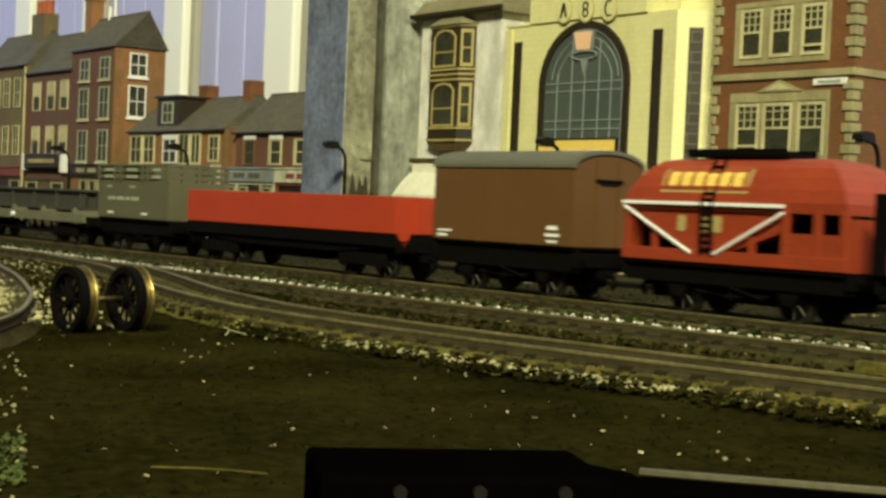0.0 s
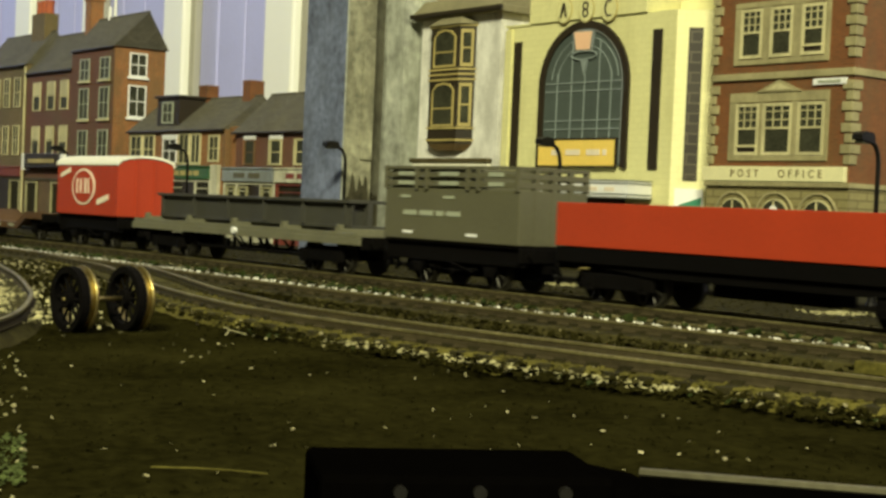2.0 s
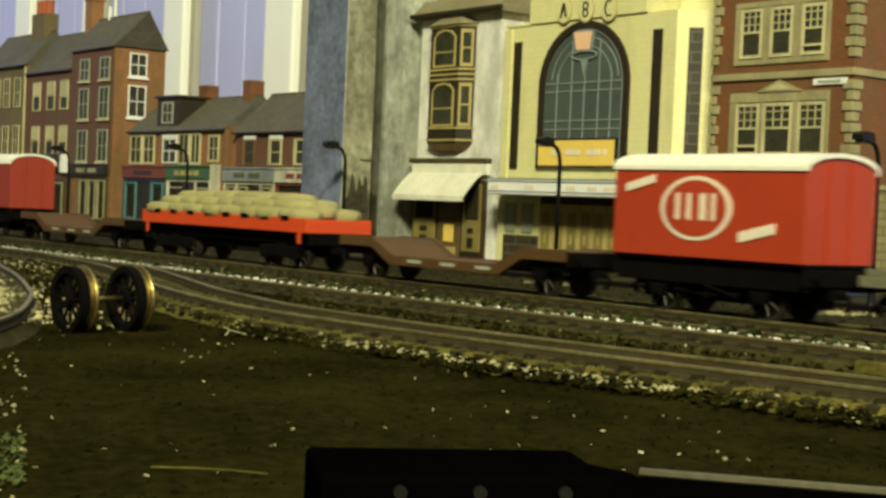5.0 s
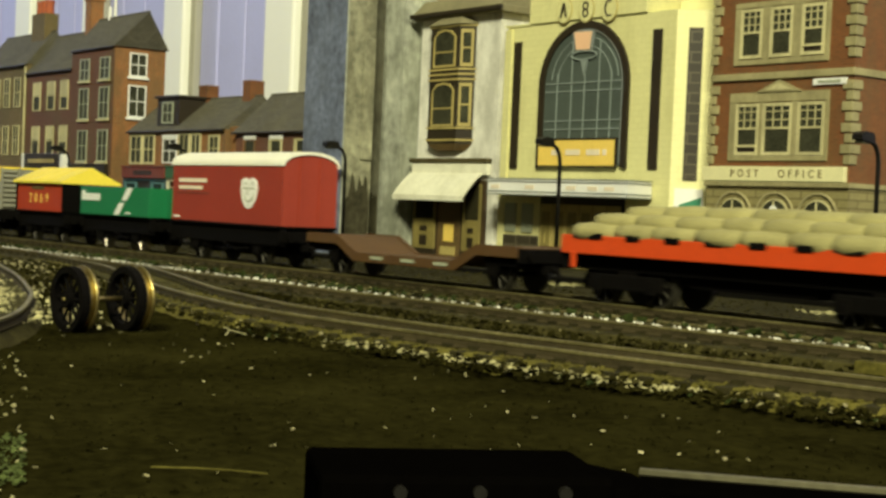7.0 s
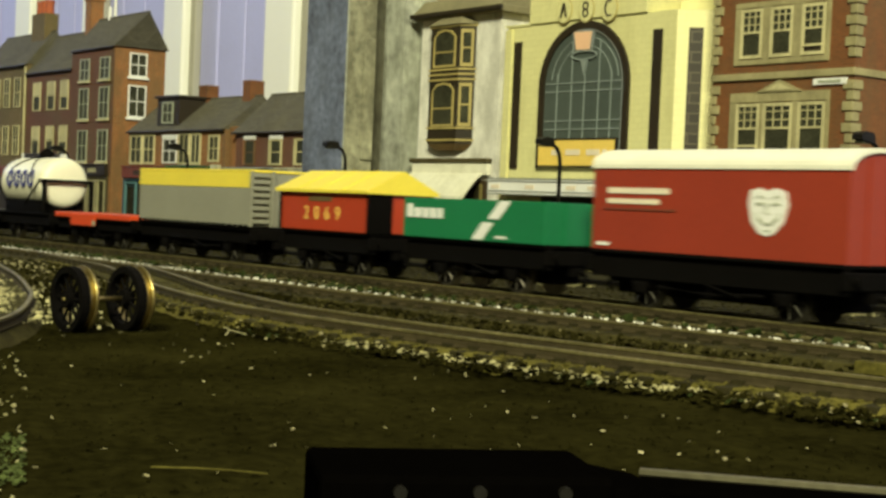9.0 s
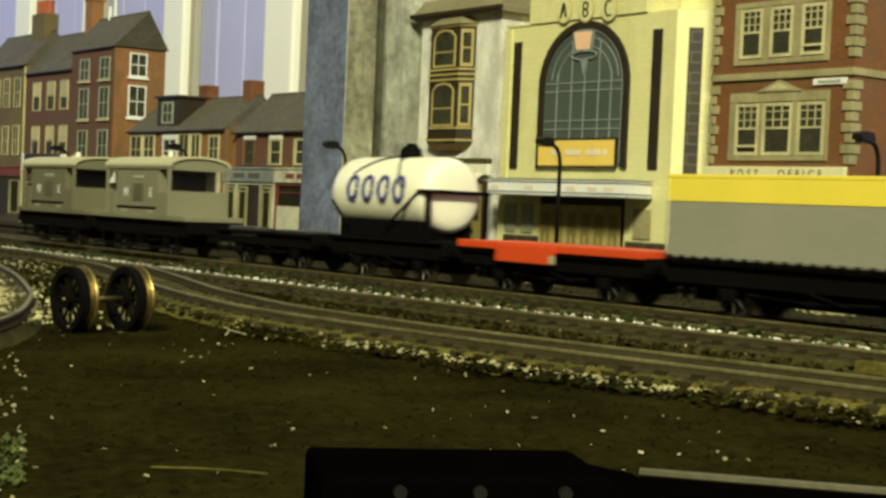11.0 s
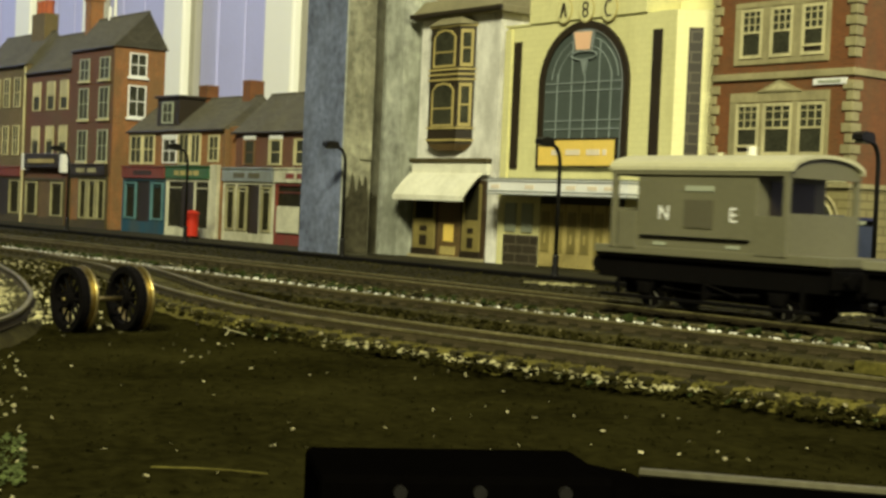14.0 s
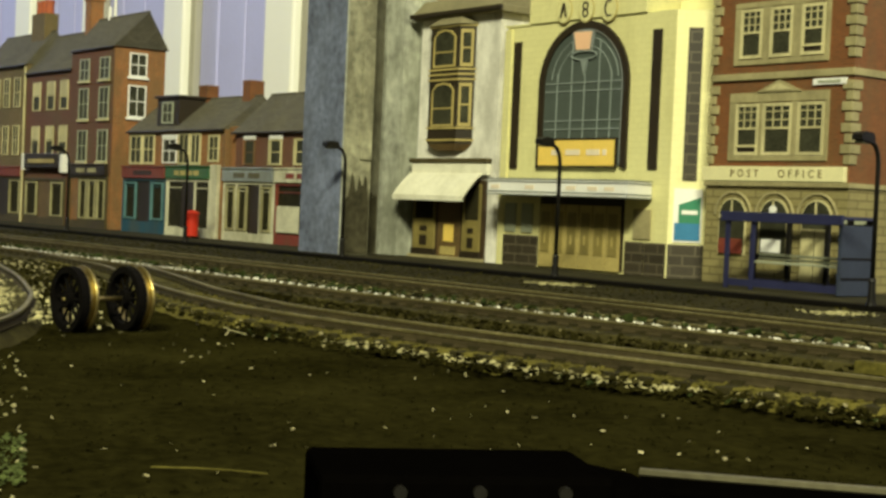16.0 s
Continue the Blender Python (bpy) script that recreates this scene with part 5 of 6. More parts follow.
def van_body(w, L, z0, z1, crown, body, roof, W=15.7, over=0.8, planks=0):
    top = [(W * math.cos(radians(t)), z1 + crown * math.sin(radians(t))) for t in range(15, 166, 10)]
    top = [(W, z1)] + top + [(-W, z1)]
    b = part("body", [prism("x", 0, L, [(-W, z0), (W, z0)] + top)], body, w)
    o = [(y * 1.04, z + 0.9) for y, z in top]
    part("roof", [prism("x", -over, L + over, [(p[0], p[1] - 0.4) for p in top[::-1]] + [(o[0][0], o[0][1] - 1.2)] + o + [(o[-1][0], o[-1][1] - 1.2)])], roof, w)
    for s in (-1, 1):
        for i in range(1, planks):
            x = L * i / planks
            part("rib", [B(x - 0.3, x + 0.3, s * W - 0.25, s * W + 0.25, z0 + 0.4, z1 - 0.4)], body, b)
    for x in (0, L):
        for y in (-5, 5):
            part("end_post", [B(x - 0.7, x + 0.7, y - 0.8, y + 0.8, z0, z1 + crown * 0.6)], body, b)
    return b


def open_body(w, L, z0, z1, material, W=15.7, t=1.2, planks=0, x0=0):
    b = part("body", [B(x0, L, -W, -W + t, z0, z1, 0.2), B(x0, L, W - t, W, z0, z1, 0.2), B(x0, x0 + t, -W + t, W - t, z0, z1, 0.2), B(L - t, L, -W + t, W - t, z0, z1, 0.2), B(x0 + t, L - t, -W + t, W - t, z0, z0 + 1)], material, w)
    for s in (-1, 1):
        for i in range(1, planks):
            z = z0 + (z1 - z0) * i / planks
            part("plank_edge", [B(x0 + 0.4, L - 0.4, s * W - 0.18, s * W + 0.18, z - 0.25, z + 0.25)], material, b)
    for y in (-6, 6):
        part("end_post", [B(L - 0.2, L + 0.9, y - 0.9, y + 0.9, z0, z1)], material, b)
    return b


def red_open_front():
    w = wagon("open_wagon", -234, "red four-wheeled wagon with white lettering and black ends")
    four_wheel(w, 78, 40)
    b = open_body(w, 78, 15.5, 33, "red", planks=4)
    part("corner_post", [B(-0.6, 4, -16.4, -15.6, 15.5, 37)], "black", b)
    for i in range(4):
        bar(b, 9 + i * 14, 18 + i * 14, 20, 29)


def cement_tank():
    w = wagon("hopper_tank_wagon", -328, "red cement hopper wagon with white struts and yellow panel")
    L = 85
    four_wheel(w, L, 42, deck=15.5)
    def rect(x0, x1, y, z):
        return [(x0, -y, z), (x1, -y, z), (x1, y, z), (x0, y, z)]
    b = part("barrel", [loft([rect(1, L - 1, 15.2, 31.0), rect(1, L - 1, 15.6, 34), rect(2.4, L - 2.4, 14.9, 37.6), rect(5, L - 5, 13.4, 41), rect(7.4, L - 8, 11.4, 43.8), rect(10, L - 11.5, 8.6, 45.8), rect(14, L - 16, 4, 46.8)])], "tank_red", w, smooth=False)
    part("hopper", [prism("y", -14.2, 14.2, [(3, 31.2), (64, 31.2), (60, 25), (40, 18.2), (27, 18.2), (10, 25)])], "tank_red", w)
    part("side_frame", [B(x, x + 2.6, s - 0.7, s + 0.7, 15.5, 32, 0.2) for x in (0.4, 62, 73, L - 3) for s in (-14.8, 14.8)] + [B(0, L, s - 0.8, s + 0.8, 15.5, 19.2, 0.2) for s in (-14.9, 14.9)] + [B(62, L, s - 0.6, s + 0.6, 18, 25.4, 0.2) for s in (-14.7, 14.7)] + [B(12, 14, s - 0.6, s + 0.6, 18, 26) for s in (-14.4, 14.4)] + [B(50, 52, s - 0.6, s + 0.6, 18, 26) for s in (-14.4, 14.4)], "tank_red", w)
    for x in (0, L - 1.4):
        part("end_plate", [B(x, x + 1.4, -14, 14, 15.5, 30)], "tank_red", w)
    # black block added so the openings between the struts are dark inside
    part("inner_frame", [B(3, L - 3, -9, 9, 15.5, 30.8)], "black", w)
    part("white_rail", [B(0, 63, -16.5, -15.5, 32.4, 33.4)], "white", b)
    part("white_strut", [tube([(1, -16, 31.5), (29, -16, 18.2)], 0.55, 6)], "white", b)
    part("white_strut", [tube([(38, -16, 18.2), (63, -16, 31)], 0.55, 6)], "white", b)
    def plate(x0, x1, z0, z1, m, lift):
        def y(z):
            return -(15.6 - (z - 34) * 0.315 if z < 41 else 13.4 - (z - 41) * 0.867) - lift
        part("name_panel", [loft([[(x0, y(z), z), (x1, y(z), z), (x1, y(z) + 0.3, z), (x0, y(z) + 0.3, z)] for z in (z0, (z0 + z1) / 2 if z1 < 41 else 41, z1)])], m, b)
    plate(15, 49, 36.2, 44.0, "gold", 0.35)
    plate(16.2, 47.8, 37.0, 43.2, "tank_red", 0.55)
    for i in range(6):
        plate(18 + i * 5, 21.6 + i * 5, 38.2, 42.4, "yellow_sign", 0.75)
    for x0, x1 in ((22, 25), (31, 34), (36, 39)):
        bar(b, x0, x1, 24.6, 29.4, "gold", y=-14.35)
    wk = part("walkway", [B(18, 56, -7, 7, 47.2, 48.2, 0.2), B(18, 56, -7.2, -6.6, 48, 49.6), B(18, 56, 6.6, 7.2, 48, 49.6)], "black", w)
    part("ladder", [tube([(33, -16.2, 18), (33, -16.6, 33), (33, -11, 46)], 0.5, 6), tube([(37, -16.2, 18), (37, -16.6, 33), (37, -11, 46)], 0.5, 6)] + [tube([(33, -16.4, z), (37, -16.4, z)], 0.5, 6) for z in (19.6, 21.6, 23.6, 25.6, 27.6, 29.6, 31.6)] + [tube([(33, -16.6 + (z - 33) * 0.43, z), (37, -16.6 + (z - 33) * 0.43, z)], 0.5, 6) for z in (34, 36, 38, 40, 42, 44)], "black", wk)
    for x in (28, 40):
        part("hatch", [C((x, 0, 46.5), (x, 0, 49.5), 4, 3.4, 14)], "black", wk)


def brown_van():
    w = wagon("covered_van", -425, "brown covered goods van with a grey curved roof")
    four_wheel(w, 74, 40, deck=17.6)
    b = van_body(w, 74, 17.5, 43.6, 5.2, "brown", "roof_grey")
    bar(b, 3, 8, 18.4, 19.4)
    bar(b, 3, 11, 20.2, 20.9)
    bar(b, 62, 67, 22.6, 24.0)
    bar(b, 61, 68, 20.4, 21.4)
    bar(b, 62, 67, 18.4, 19.2)
    part("vent", [B(73.8, 75, -6, 6, 38.5, 40, 0.2)], "black", b)
    for x in (26, 48):
        part("door_edge", [B(x - 0.2, x + 0.2, -15.8, -15.6, 17, 43)], "brown", b)


def red_bogie_open():
    w = wagon("bogie_open_wagon", -613, "long bright red bogie open wagon, empty")
    L = 165
    bogies(w, L, 26, 24)
    ends(w, L)
    part("underframe", [B(0, L, -15.4, 15.4, 12.5, 17.6, 0.3)] + [prism("y", s - 1, s + 1, [(4, 12.6), (L - 4, 12.6), (L - 44, 9.4), (44, 9.4)]) for s in (-13, 13)], "black", w)
    part("truss", [B(60, 104, -6, 6, 5, 11, 0.6)], "black", w)
    b = open_body(w, L, 17.8, 32, "red", W=15.9)
    part("end_step", [prism("x", L - 0.4, L + 0.8, [(-15.6, 17.8), (-9, 17.8), (-12, 12.5)]), prism("x", L - 0.4, L + 0.8, [(15.6, 17.8), (9, 17.8), (12, 12.5)])], "red", b)


def grey_container():
    w = wagon("slatted_wagon", -710, "grey high-sided slatted wagon with white lettering")
    L = 78
    four_wheel(w, L, 42, deck=16.6)
    W = 15.7
    b = part("body", [B(0, L, -W, W, 16.5, 35.4, 0.3)], "grey", w)
    for z0, z1 in ((36.2, 38.2), (39.4, 41.2), (42.4, 43.6)):
        for s in (-1, 1):
            part("slat", [B(0, L, s * W - 0.7, s * W + 0.7, z0, z1, 0.1)], "grey", b)
        part("slat", [B(L - 1, L + 0.2, -W, W, z0, z1, 0.1)], "grey", b)
        part("slat", [B(-0.2, 1, -W, W, z0, z1, 0.1)], "grey", b)
    part("lining", [B(1.5, L * 0.66, -W + 1.5, W - 1.5, 35, 42.5)], "grey", b)
    for x in (0.8, 20, 26, 50, 56, L - 1):
        for s in (-1, 1):
            part("upright", [B(x - 0.9, x + 0.9, s * W - 0.9, s * W + 0.9, 35, 43.6)], "grey", b)
    for x in (L - 0.9,):
        for y in (-8, 0, 8):
            part("upright", [B(x - 0.9, x + 1.1, y - 1, y + 1, 16.5, 43.6)], "grey", b)
    for x0, x1, z in ((9, 19, 40.0), (9, 19, 36.6), (34, 45, 40.0), (34, 45, 36.6), (62, 70, 40.0), (62, 70, 36.6)):
        bar(b, x0, x1, z, z + 1.4, "bar", y=-W - 0.9)
    for x0, x1 in ((12, 20), (22, 30), (32, 36), (38, 46)):
        bar(b, x0, x1, 25.4, 27.2, "bar")
    for x0 in (10, 36):
        bar(b, x0, x0 + 6, 31.8, 32.8, "bar")
    bar(b, 12, 18, 18.6, 19.6)
    bar(b, 50, 56, 18.6, 19.6)


def girder_wagon():
    w = wagon("bolster_wagon", -924, "grey-green bogie bolster wagon with timber bolsters")
    L = 198
    bogies(w, L, 32, 24)
    ends(w, L)
    d = part("deck", [B(0, L, -15.5, 15.5, 13.6, 15.2, 0.2), B(0, L, -16, -14.8, 12.2, 15.2, 0.2), B(0, L, 14.8, 16, 12.2, 15.2, 0.2)], "deck_grey", w)
    part("truss", [B(60, 140, s - 0.6, s + 0.6, 6, 7.2, 0.2) for s in (-11, 11)] + [tube([(x, s, 12.5), (x + 9, s, 7)], 0.6, 6) for x in (52, 74, 96, 118) for s in (-11, 11)] + [B(x, x + 1.4, s - 0.6, s + 0.6, 7, 12.5) for x in (78, 92, 106, 120) for s in (-11, 11)], "black", w)
    for x in (14, 56, 98, 140, 182):
        part("bolster", [B(x - 3, x + 3, -15, 15, 15.2, 18.4, 0.3)], "deck_grey", d)
        for s in (-14.4, 14.4):
            part("stanchion", [B(x - 1.4, x + 1.4, s - 1, s + 1, 15, 20, 0.2)], "deck_grey", d)
    part("side_plank", [B(2, L - 2, -15.8, -15, 15.2, 17.2, 0.2)], "deck_grey", d)
    part("lamp_stud", [C((102, -17.6, 14.6), (102, -16, 14.6), 1.5, seg=12)], "white", d)
    g = thing("steel_girder", -909, TRACK_Y, 4.9, "dark grey plated girder with stiffeners lying on bolsters", "girder")
    BODIES.append((g, -909))
    G = 167
    part("web", [B(0, G, -1.2, 1.2, 19.4, 29)], "gunmetal", g)
    part("flange", [B(0, G, -10.5, 10.5, 28.6, 30, 0.2)], "gunmetal", g)
    part("flange", [B(0, G, -8.5, 8.5, 18.4, 19.6, 0.2)], "gunmetal", g)
    part("side_plate", [B(1, G - 1, -8.4, -7.6, 19.6, 28.6)], "gunmetal", g)
    for i in range(6):
        x = 4 + i * (G - 8) / 5
        part("stiffener", [B(x - 0.5, x + 0.5, -10, -1.2, 19.6, 28.6)], "gunmetal", g)


def red_white_roof_van():
    w = wagon("covered_van", -1017, "bright red covered van with white roof and oval emblem")
    four_wheel(w, 74, 40, deck=17.1)
    b = van_body(w, 74, 17, 43.2, 4.4, "red", "roof_white")
    part("emblem", [prism("y", -16.1, -15.6, arc(34, 31.5, 14, 9.6, 0, 360, 32)[:-1])], "pale_pink", b, "pale oval emblem")
    part("emblem", [prism("y", -16.3, -16.0, arc(34, 31.5, 12.2, 8.4, 0, 360, 32)[:-1])], "red", b)
    for x0, z0, x1, z1 in ((26.5, 28, 28, 36), (31, 28, 32.5, 36), (36, 28, 38.5, 36), (40.5, 28, 42, 36)):
        bar(b, x0, x1, z0, z1, "pale_pink", y=-16.4, name="emblem_stroke")
    part("emblem_plate", [prism("y", -16.2, -15.7, [(5, 36), (17, 39), (17, 41.5), (5, 38.5)])], "pale_pink", b)
    part("emblem_plate", [prism("y", -16.2, -15.7, [(51, 22), (64, 25), (64, 28), (51, 25)])], "pale_pink", b)


def low_wagon(x):
    w = wagon("well_wagon", x, "rust-brown low well wagon with sloping ends, empty")
    L = 132
    four = [(16, 0), (L - 16, 0)]
    for c, _ in four:
        axle(w, c)
        for y in (-12.2, 12.2):
            part("axleguard", [prism("y", y - 0.6, y + 0.6, [(c - 5, 11.5), (c + 5, 11.5), (c + 1.6, 4), (c - 1.6, 4)]), B(c - 1.8, c + 1.8, y - 1.2, y + 1.2, 4.8, 8.0, 0.2)], "black", w)
    ends(w, L)
    prof = [(0, 12.4), (22, 12.4), (34, 6.2), (L - 34, 6.2), (L - 22, 12.4), (L, 12.4), (L, 16.2), (L - 22, 16.2), (L - 36, 9.6), (36, 9.6), (22, 16.2), (0, 16.2)]
    for s in (-14.6, 14.6):
        part("side_frame", [prism("y", s - 1, s + 1, prof)], "rust", w)
    part("deck", [prism("y", -13.6, 13.6, [(0, 14.6), (22, 14.6), (36, 8.2), (L - 36, 8.2), (L - 22, 14.6), (L, 14.6), (L, 15.8), (L - 22, 15.8), (L - 36, 9.2), (36, 9.2), (22, 15.8), (0, 15.8)])], "rust", w)
    part("end_block", [B(L - 20, L - 2, -13, 13, 9, 14.6, 0.4)], "black", w)
    part("end_block", [B(2, 20, -13, 13, 9, 14.6, 0.4)], "black", w)
    for x0 in (46, 66, 86):
        bar(w, x0, x0 + 8, 7.4, 8.6, "bar", y=-15.8)


def sack_wagon():
    w = wagon("bogie_flat_wagon", -1343, "orange-red bogie flat wagon under a sack load")
    L = 148
    bogies(w, L, 26, 24)
    ends(w, L)
    b = part("deck", [B(0, L, -15.2, 15.2, 17.6, 19.4, 0.2)], "orange", w)
    for s in (-15.8, 15.8):
        part("side_rail", [B(0, L, s - 0.6, s + 0.6, 15.6, 21.6, 0.2)], "orange", b)
    for x in (0.5, L - 0.5):
        part("end_rail", [B(x - 0.5, x + 0.5, -15.2, 15.2, 15.6, 21.2, 0.2)], "orange", b)
    part("underframe", [B(4, L - 4, s - 0.8, s + 0.8, 10.5, 17.6, 0.2) for s in (-11, 11)] + [B(50, 98, -9, 9, 7, 12, 0.5)], "black", w)
    for x in (5, L - 6):
        part("stirrup", [B(x, x + 2, -16.8, -16, 11, 16, 0.2)], "orange", b)
    for i in range(8):
        x = 16 + i * 16.5
        part("stake_pocket", [B(x - 3, x + 3, -16.9, -16.3, 20.4, 22.4, 0.2)], "black", b)
    load = thing("sack_load", -1343, TRACK_Y, 4.9, "heap of hessian sacks covering a flat wagon", "sacks")
    BODIES.append((load, -1343))
    def sack(cx, cy, cz, lx, ly, lz, turn):
        def make(bm):
            rings = []
            for i in range(7):
                u = -1 + i / 3
                k = (1 - abs(u) ** 3.2) ** 0.5 * 0.97 + 0.03
                c, s = math.cos(turn), math.sin(turn)
                ring = []
                for j in range(12):
                    t = 2 * math.pi * j / 12
                    yy = math.copysign(abs(math.cos(t)) ** 0.7, math.cos(t)) * ly * k
                    zz = math.copysign(abs(math.sin(t)) ** 0.8, math.sin(t)) * lz * (0.35 + 0.65 * k)
                    xx = u * lx
                    ring.append((cx + xx * c - yy * s, cy + xx * s + yy * c, cz + zz + 0.25 * noise.noise((cx + xx, cy + yy, zz))))
                rings.append(ring)
            loft(rings)(bm)
        return make
    for row, (y, z, x0, n_) in enumerate(((-9.6, 22.6, 13, 8), (0, 23.8, 12, 8), (9.6, 22.6, 13, 8), (-5.2, 26.0, 19, 7), (5.2, 26.0, 19, 7), (-0.5, 28.6, 27, 6))):
        for i in range(n_):
            pt = part("sack", [sack(x0 + i * 17.2 + rnd(-1, 1), y + rnd(-0.5, 0.5), z, 12.4, 7.6, 3.4 + rnd(-0.3, 0.4), rnd(-0.22, 0.22))], "hessian", load, smooth=True)


def crimson_van():
    w = wagon("covered_van", -1620, "long crimson covered van with white roof and mask emblem")
    L = 99
    four_wheel(w, L, 56, deck=17.7)
    b = van_body(w, L, 17.6, 43.6, 5.4, "crimson", "roof_white", W=13.8)
    bar(b, 6.5, 33, 35.4, 37.2, "pale_pink", y=-14.0)
    bar(b, 6.5, 29, 32.2, 33.8, "pale_pink", y=-14.0)
    bar(b, 5, 36, 30.2, 30.8, "maroon", y=-14.0)
    bar(b, 2.5, 8, 18.8, 19.8, y=-14.0)
    shield = [(67.5, 37.6), (71, 38.6), (74.5, 37.6), (78, 38.6), (82, 37.4), (83, 33.5), (81.5, 28), (78, 24.6), (74.8, 23.6), (71.6, 24.6), (68.4, 28), (67, 33.5)]
    part("emblem", [prism("y", -14.2, -13.7, [((x - 75) * 0.88 + 71.5, (z - 31) * 0.92 + 31) for x, z in shield])], "white", b, "white shield-shaped emblem")
    for line, r in (([(66.6, 35.0), (68.4, 35.8), (70.2, 34.8)], 0.3), ([(73, 34.8), (74.8, 35.8), (76.6, 35.0)], 0.3), ([(67.2, 33.2), (68.6, 33.7), (70, 33.1)], 0.5), ([(73.2, 33.1), (74.6, 33.7), (76, 33.2)], 0.5),
                    ([(71.4, 34), (70.6, 30.8), (72.4, 30.6)], 0.3), ([(68.2, 29.4), (70, 27.9), (71.6, 27.5), (73.2, 27.9), (75, 29.4)], 0.45), ([(67.2, 31), (68.4, 28.4)], 0.25), ([(76, 31), (74.8, 28.4)], 0.25), ([(70.6, 25.8), (72.6, 25.8)], 0.3)):
        part("emblem_stroke", [tube([(x, -14.2, z) for x, z in line], r, 6)], "bar", b)


def green_open():
    w = wagon("open_wagon", -1720, "green open wagon with white slanting stripe and lettering")
    four_wheel(w, 79, 40, deck=17.5, bright=True)
    b = open_body(w, 79, 17.4, 31.8, "green")
    for x0, x1 in ((2.5, 6), (7, 11), (12, 15.5), (16.5, 20), (21, 24)):
        bar(b, x0, x1, 24.6, 29.6 if x0 < 4 else 28.2, y=-15.95)
    part("stripe", [prism("y", -16.1, -15.7, [(41, 17.8), (47, 17.8), (53, 24), (47, 24)])], "white", b)
    part("stripe", [prism("y", -16.1, -15.7, [(49.5, 25.2), (55.5, 25.2), (62, 31.6), (56, 31.6)])], "white", b)
    bar(b, 54, 60, 18.6, 19.4, y=-15.95)


def lime_van():
    w = wagon("peaked_roof_wagon", -1808, "red wagon with a yellow peaked roof and yellow numerals")
    L = 65
    four_wheel(w, L, 38, deck=17.3)
    W = 15.5
    b = part("body", [B(0, L, -W, W, 17.2, 33, 0.2)], "red", w)
    for x in (-0.4, L - 1.2):
        for s in (-1, 1):
            part("corner_iron", [B(x, x + 1.8, s * W - 1.8 if s > 0 else s * W - 0.4, s * W + 0.4 if s > 0 else s * W + 1.8, 17.2, 33)], "black", b)
    part("end_panel", [B(L, L + 0.5, -W + 1.5, -W + 11, 17.2, 33)], "black", b)
    part("roof", [prism("x", -1.5, L + 1.5, [(-W - 2, 32.6), (W + 2, 32.6), (W + 2, 33.8), (0, 42), (-W - 2, 33.8)])], "yellow", w)
    for i in range(1, 4):
        part("roof_batten", [loft([[(L * i / 4 - 0.4, -W - 2.1, 33.7), (L * i / 4 + 0.4, -W - 2.1, 33.7), (L * i / 4 + 0.4, -W - 2.1, 34.1), (L * i / 4 - 0.4, -W - 2.1, 34.1)], [(L * i / 4 - 0.4, 0, 42), (L * i / 4 + 0.4, 0, 42), (L * i / 4 + 0.4, 0, 42.3), (L * i / 4 - 0.4, 0, 42.3)]])], "yellow", w)
    words("numerals", "2069", 7.6, 32, -W - 0.2, 24, "yellow_sign", b, spread=2.0)
    bar(b, 22, 39, 29, 31, "timber", y=-W - 0.1)


def container_wagon():
    w = wagon("container_flat", -1941, "black four-wheeled flat wagon carrying a container")
    L = 108
    four_wheel(w, L, 60, deck=16)
    c = thing("container", -1941, TRACK_Y, 4.9, "grey ribbed container with a yellow top band", "container")
    BODIES.append((c, -1941))
    part("body", [B(1, L - 1, -15.4, 15.4, 16.6, 41, 0.3)], "pale_grey", c)
    part("band", [B(1, L - 1, -15.6, -15.2, 33.6, 40.4), B(1, L - 1, 15.2, 15.6, 33.6, 40.4)], "yellow", c)
    part("lid", [B(0.6, L - 0.6, -15.7, 15.7, 40.4, 41.6, 0.2)], "yellow", c)
    for i in range(22):
        x = 3 + i * (L - 6) / 21
        part("foot", [B(x - 1.2, x + 1.2, -15.9, -15.3, 15.9, 17.4)], "black", c)
    for i in range(8):
        z = 18 + i * 2.9
        part("end_rib", [B(L - 1, L + 0.4, -14, -6, z, z + 1.4, 0.2)], "pale_grey", c)
    part("end_post", [B(L - 1, L + 0.8, -5, -3.6, 16.6, 41), B(L - 1, L + 0.8, 10, 12, 16.6, 41), B(L - 1, L + 0.6, -15.6, -14.4, 16.6, 41)], "pale_grey", c)


def orange_flat():
    w = wagon("flat_wagon", -2041, "low orange-red flat wagon, empty")
    L = 92
    four_wheel(w, L, 52, deck=15)
    b = part("deck", [B(0, L, -15.8, 15.8, 15, 17.6, 0.3)], "orange", w)
    part("side_board", [B(22, 52, -16.4, -15.6, 11, 16.8, 0.2)], "orange", b)
    bar(b, 50, 52.5, 11.4, 14, "bar", y=-16.6)


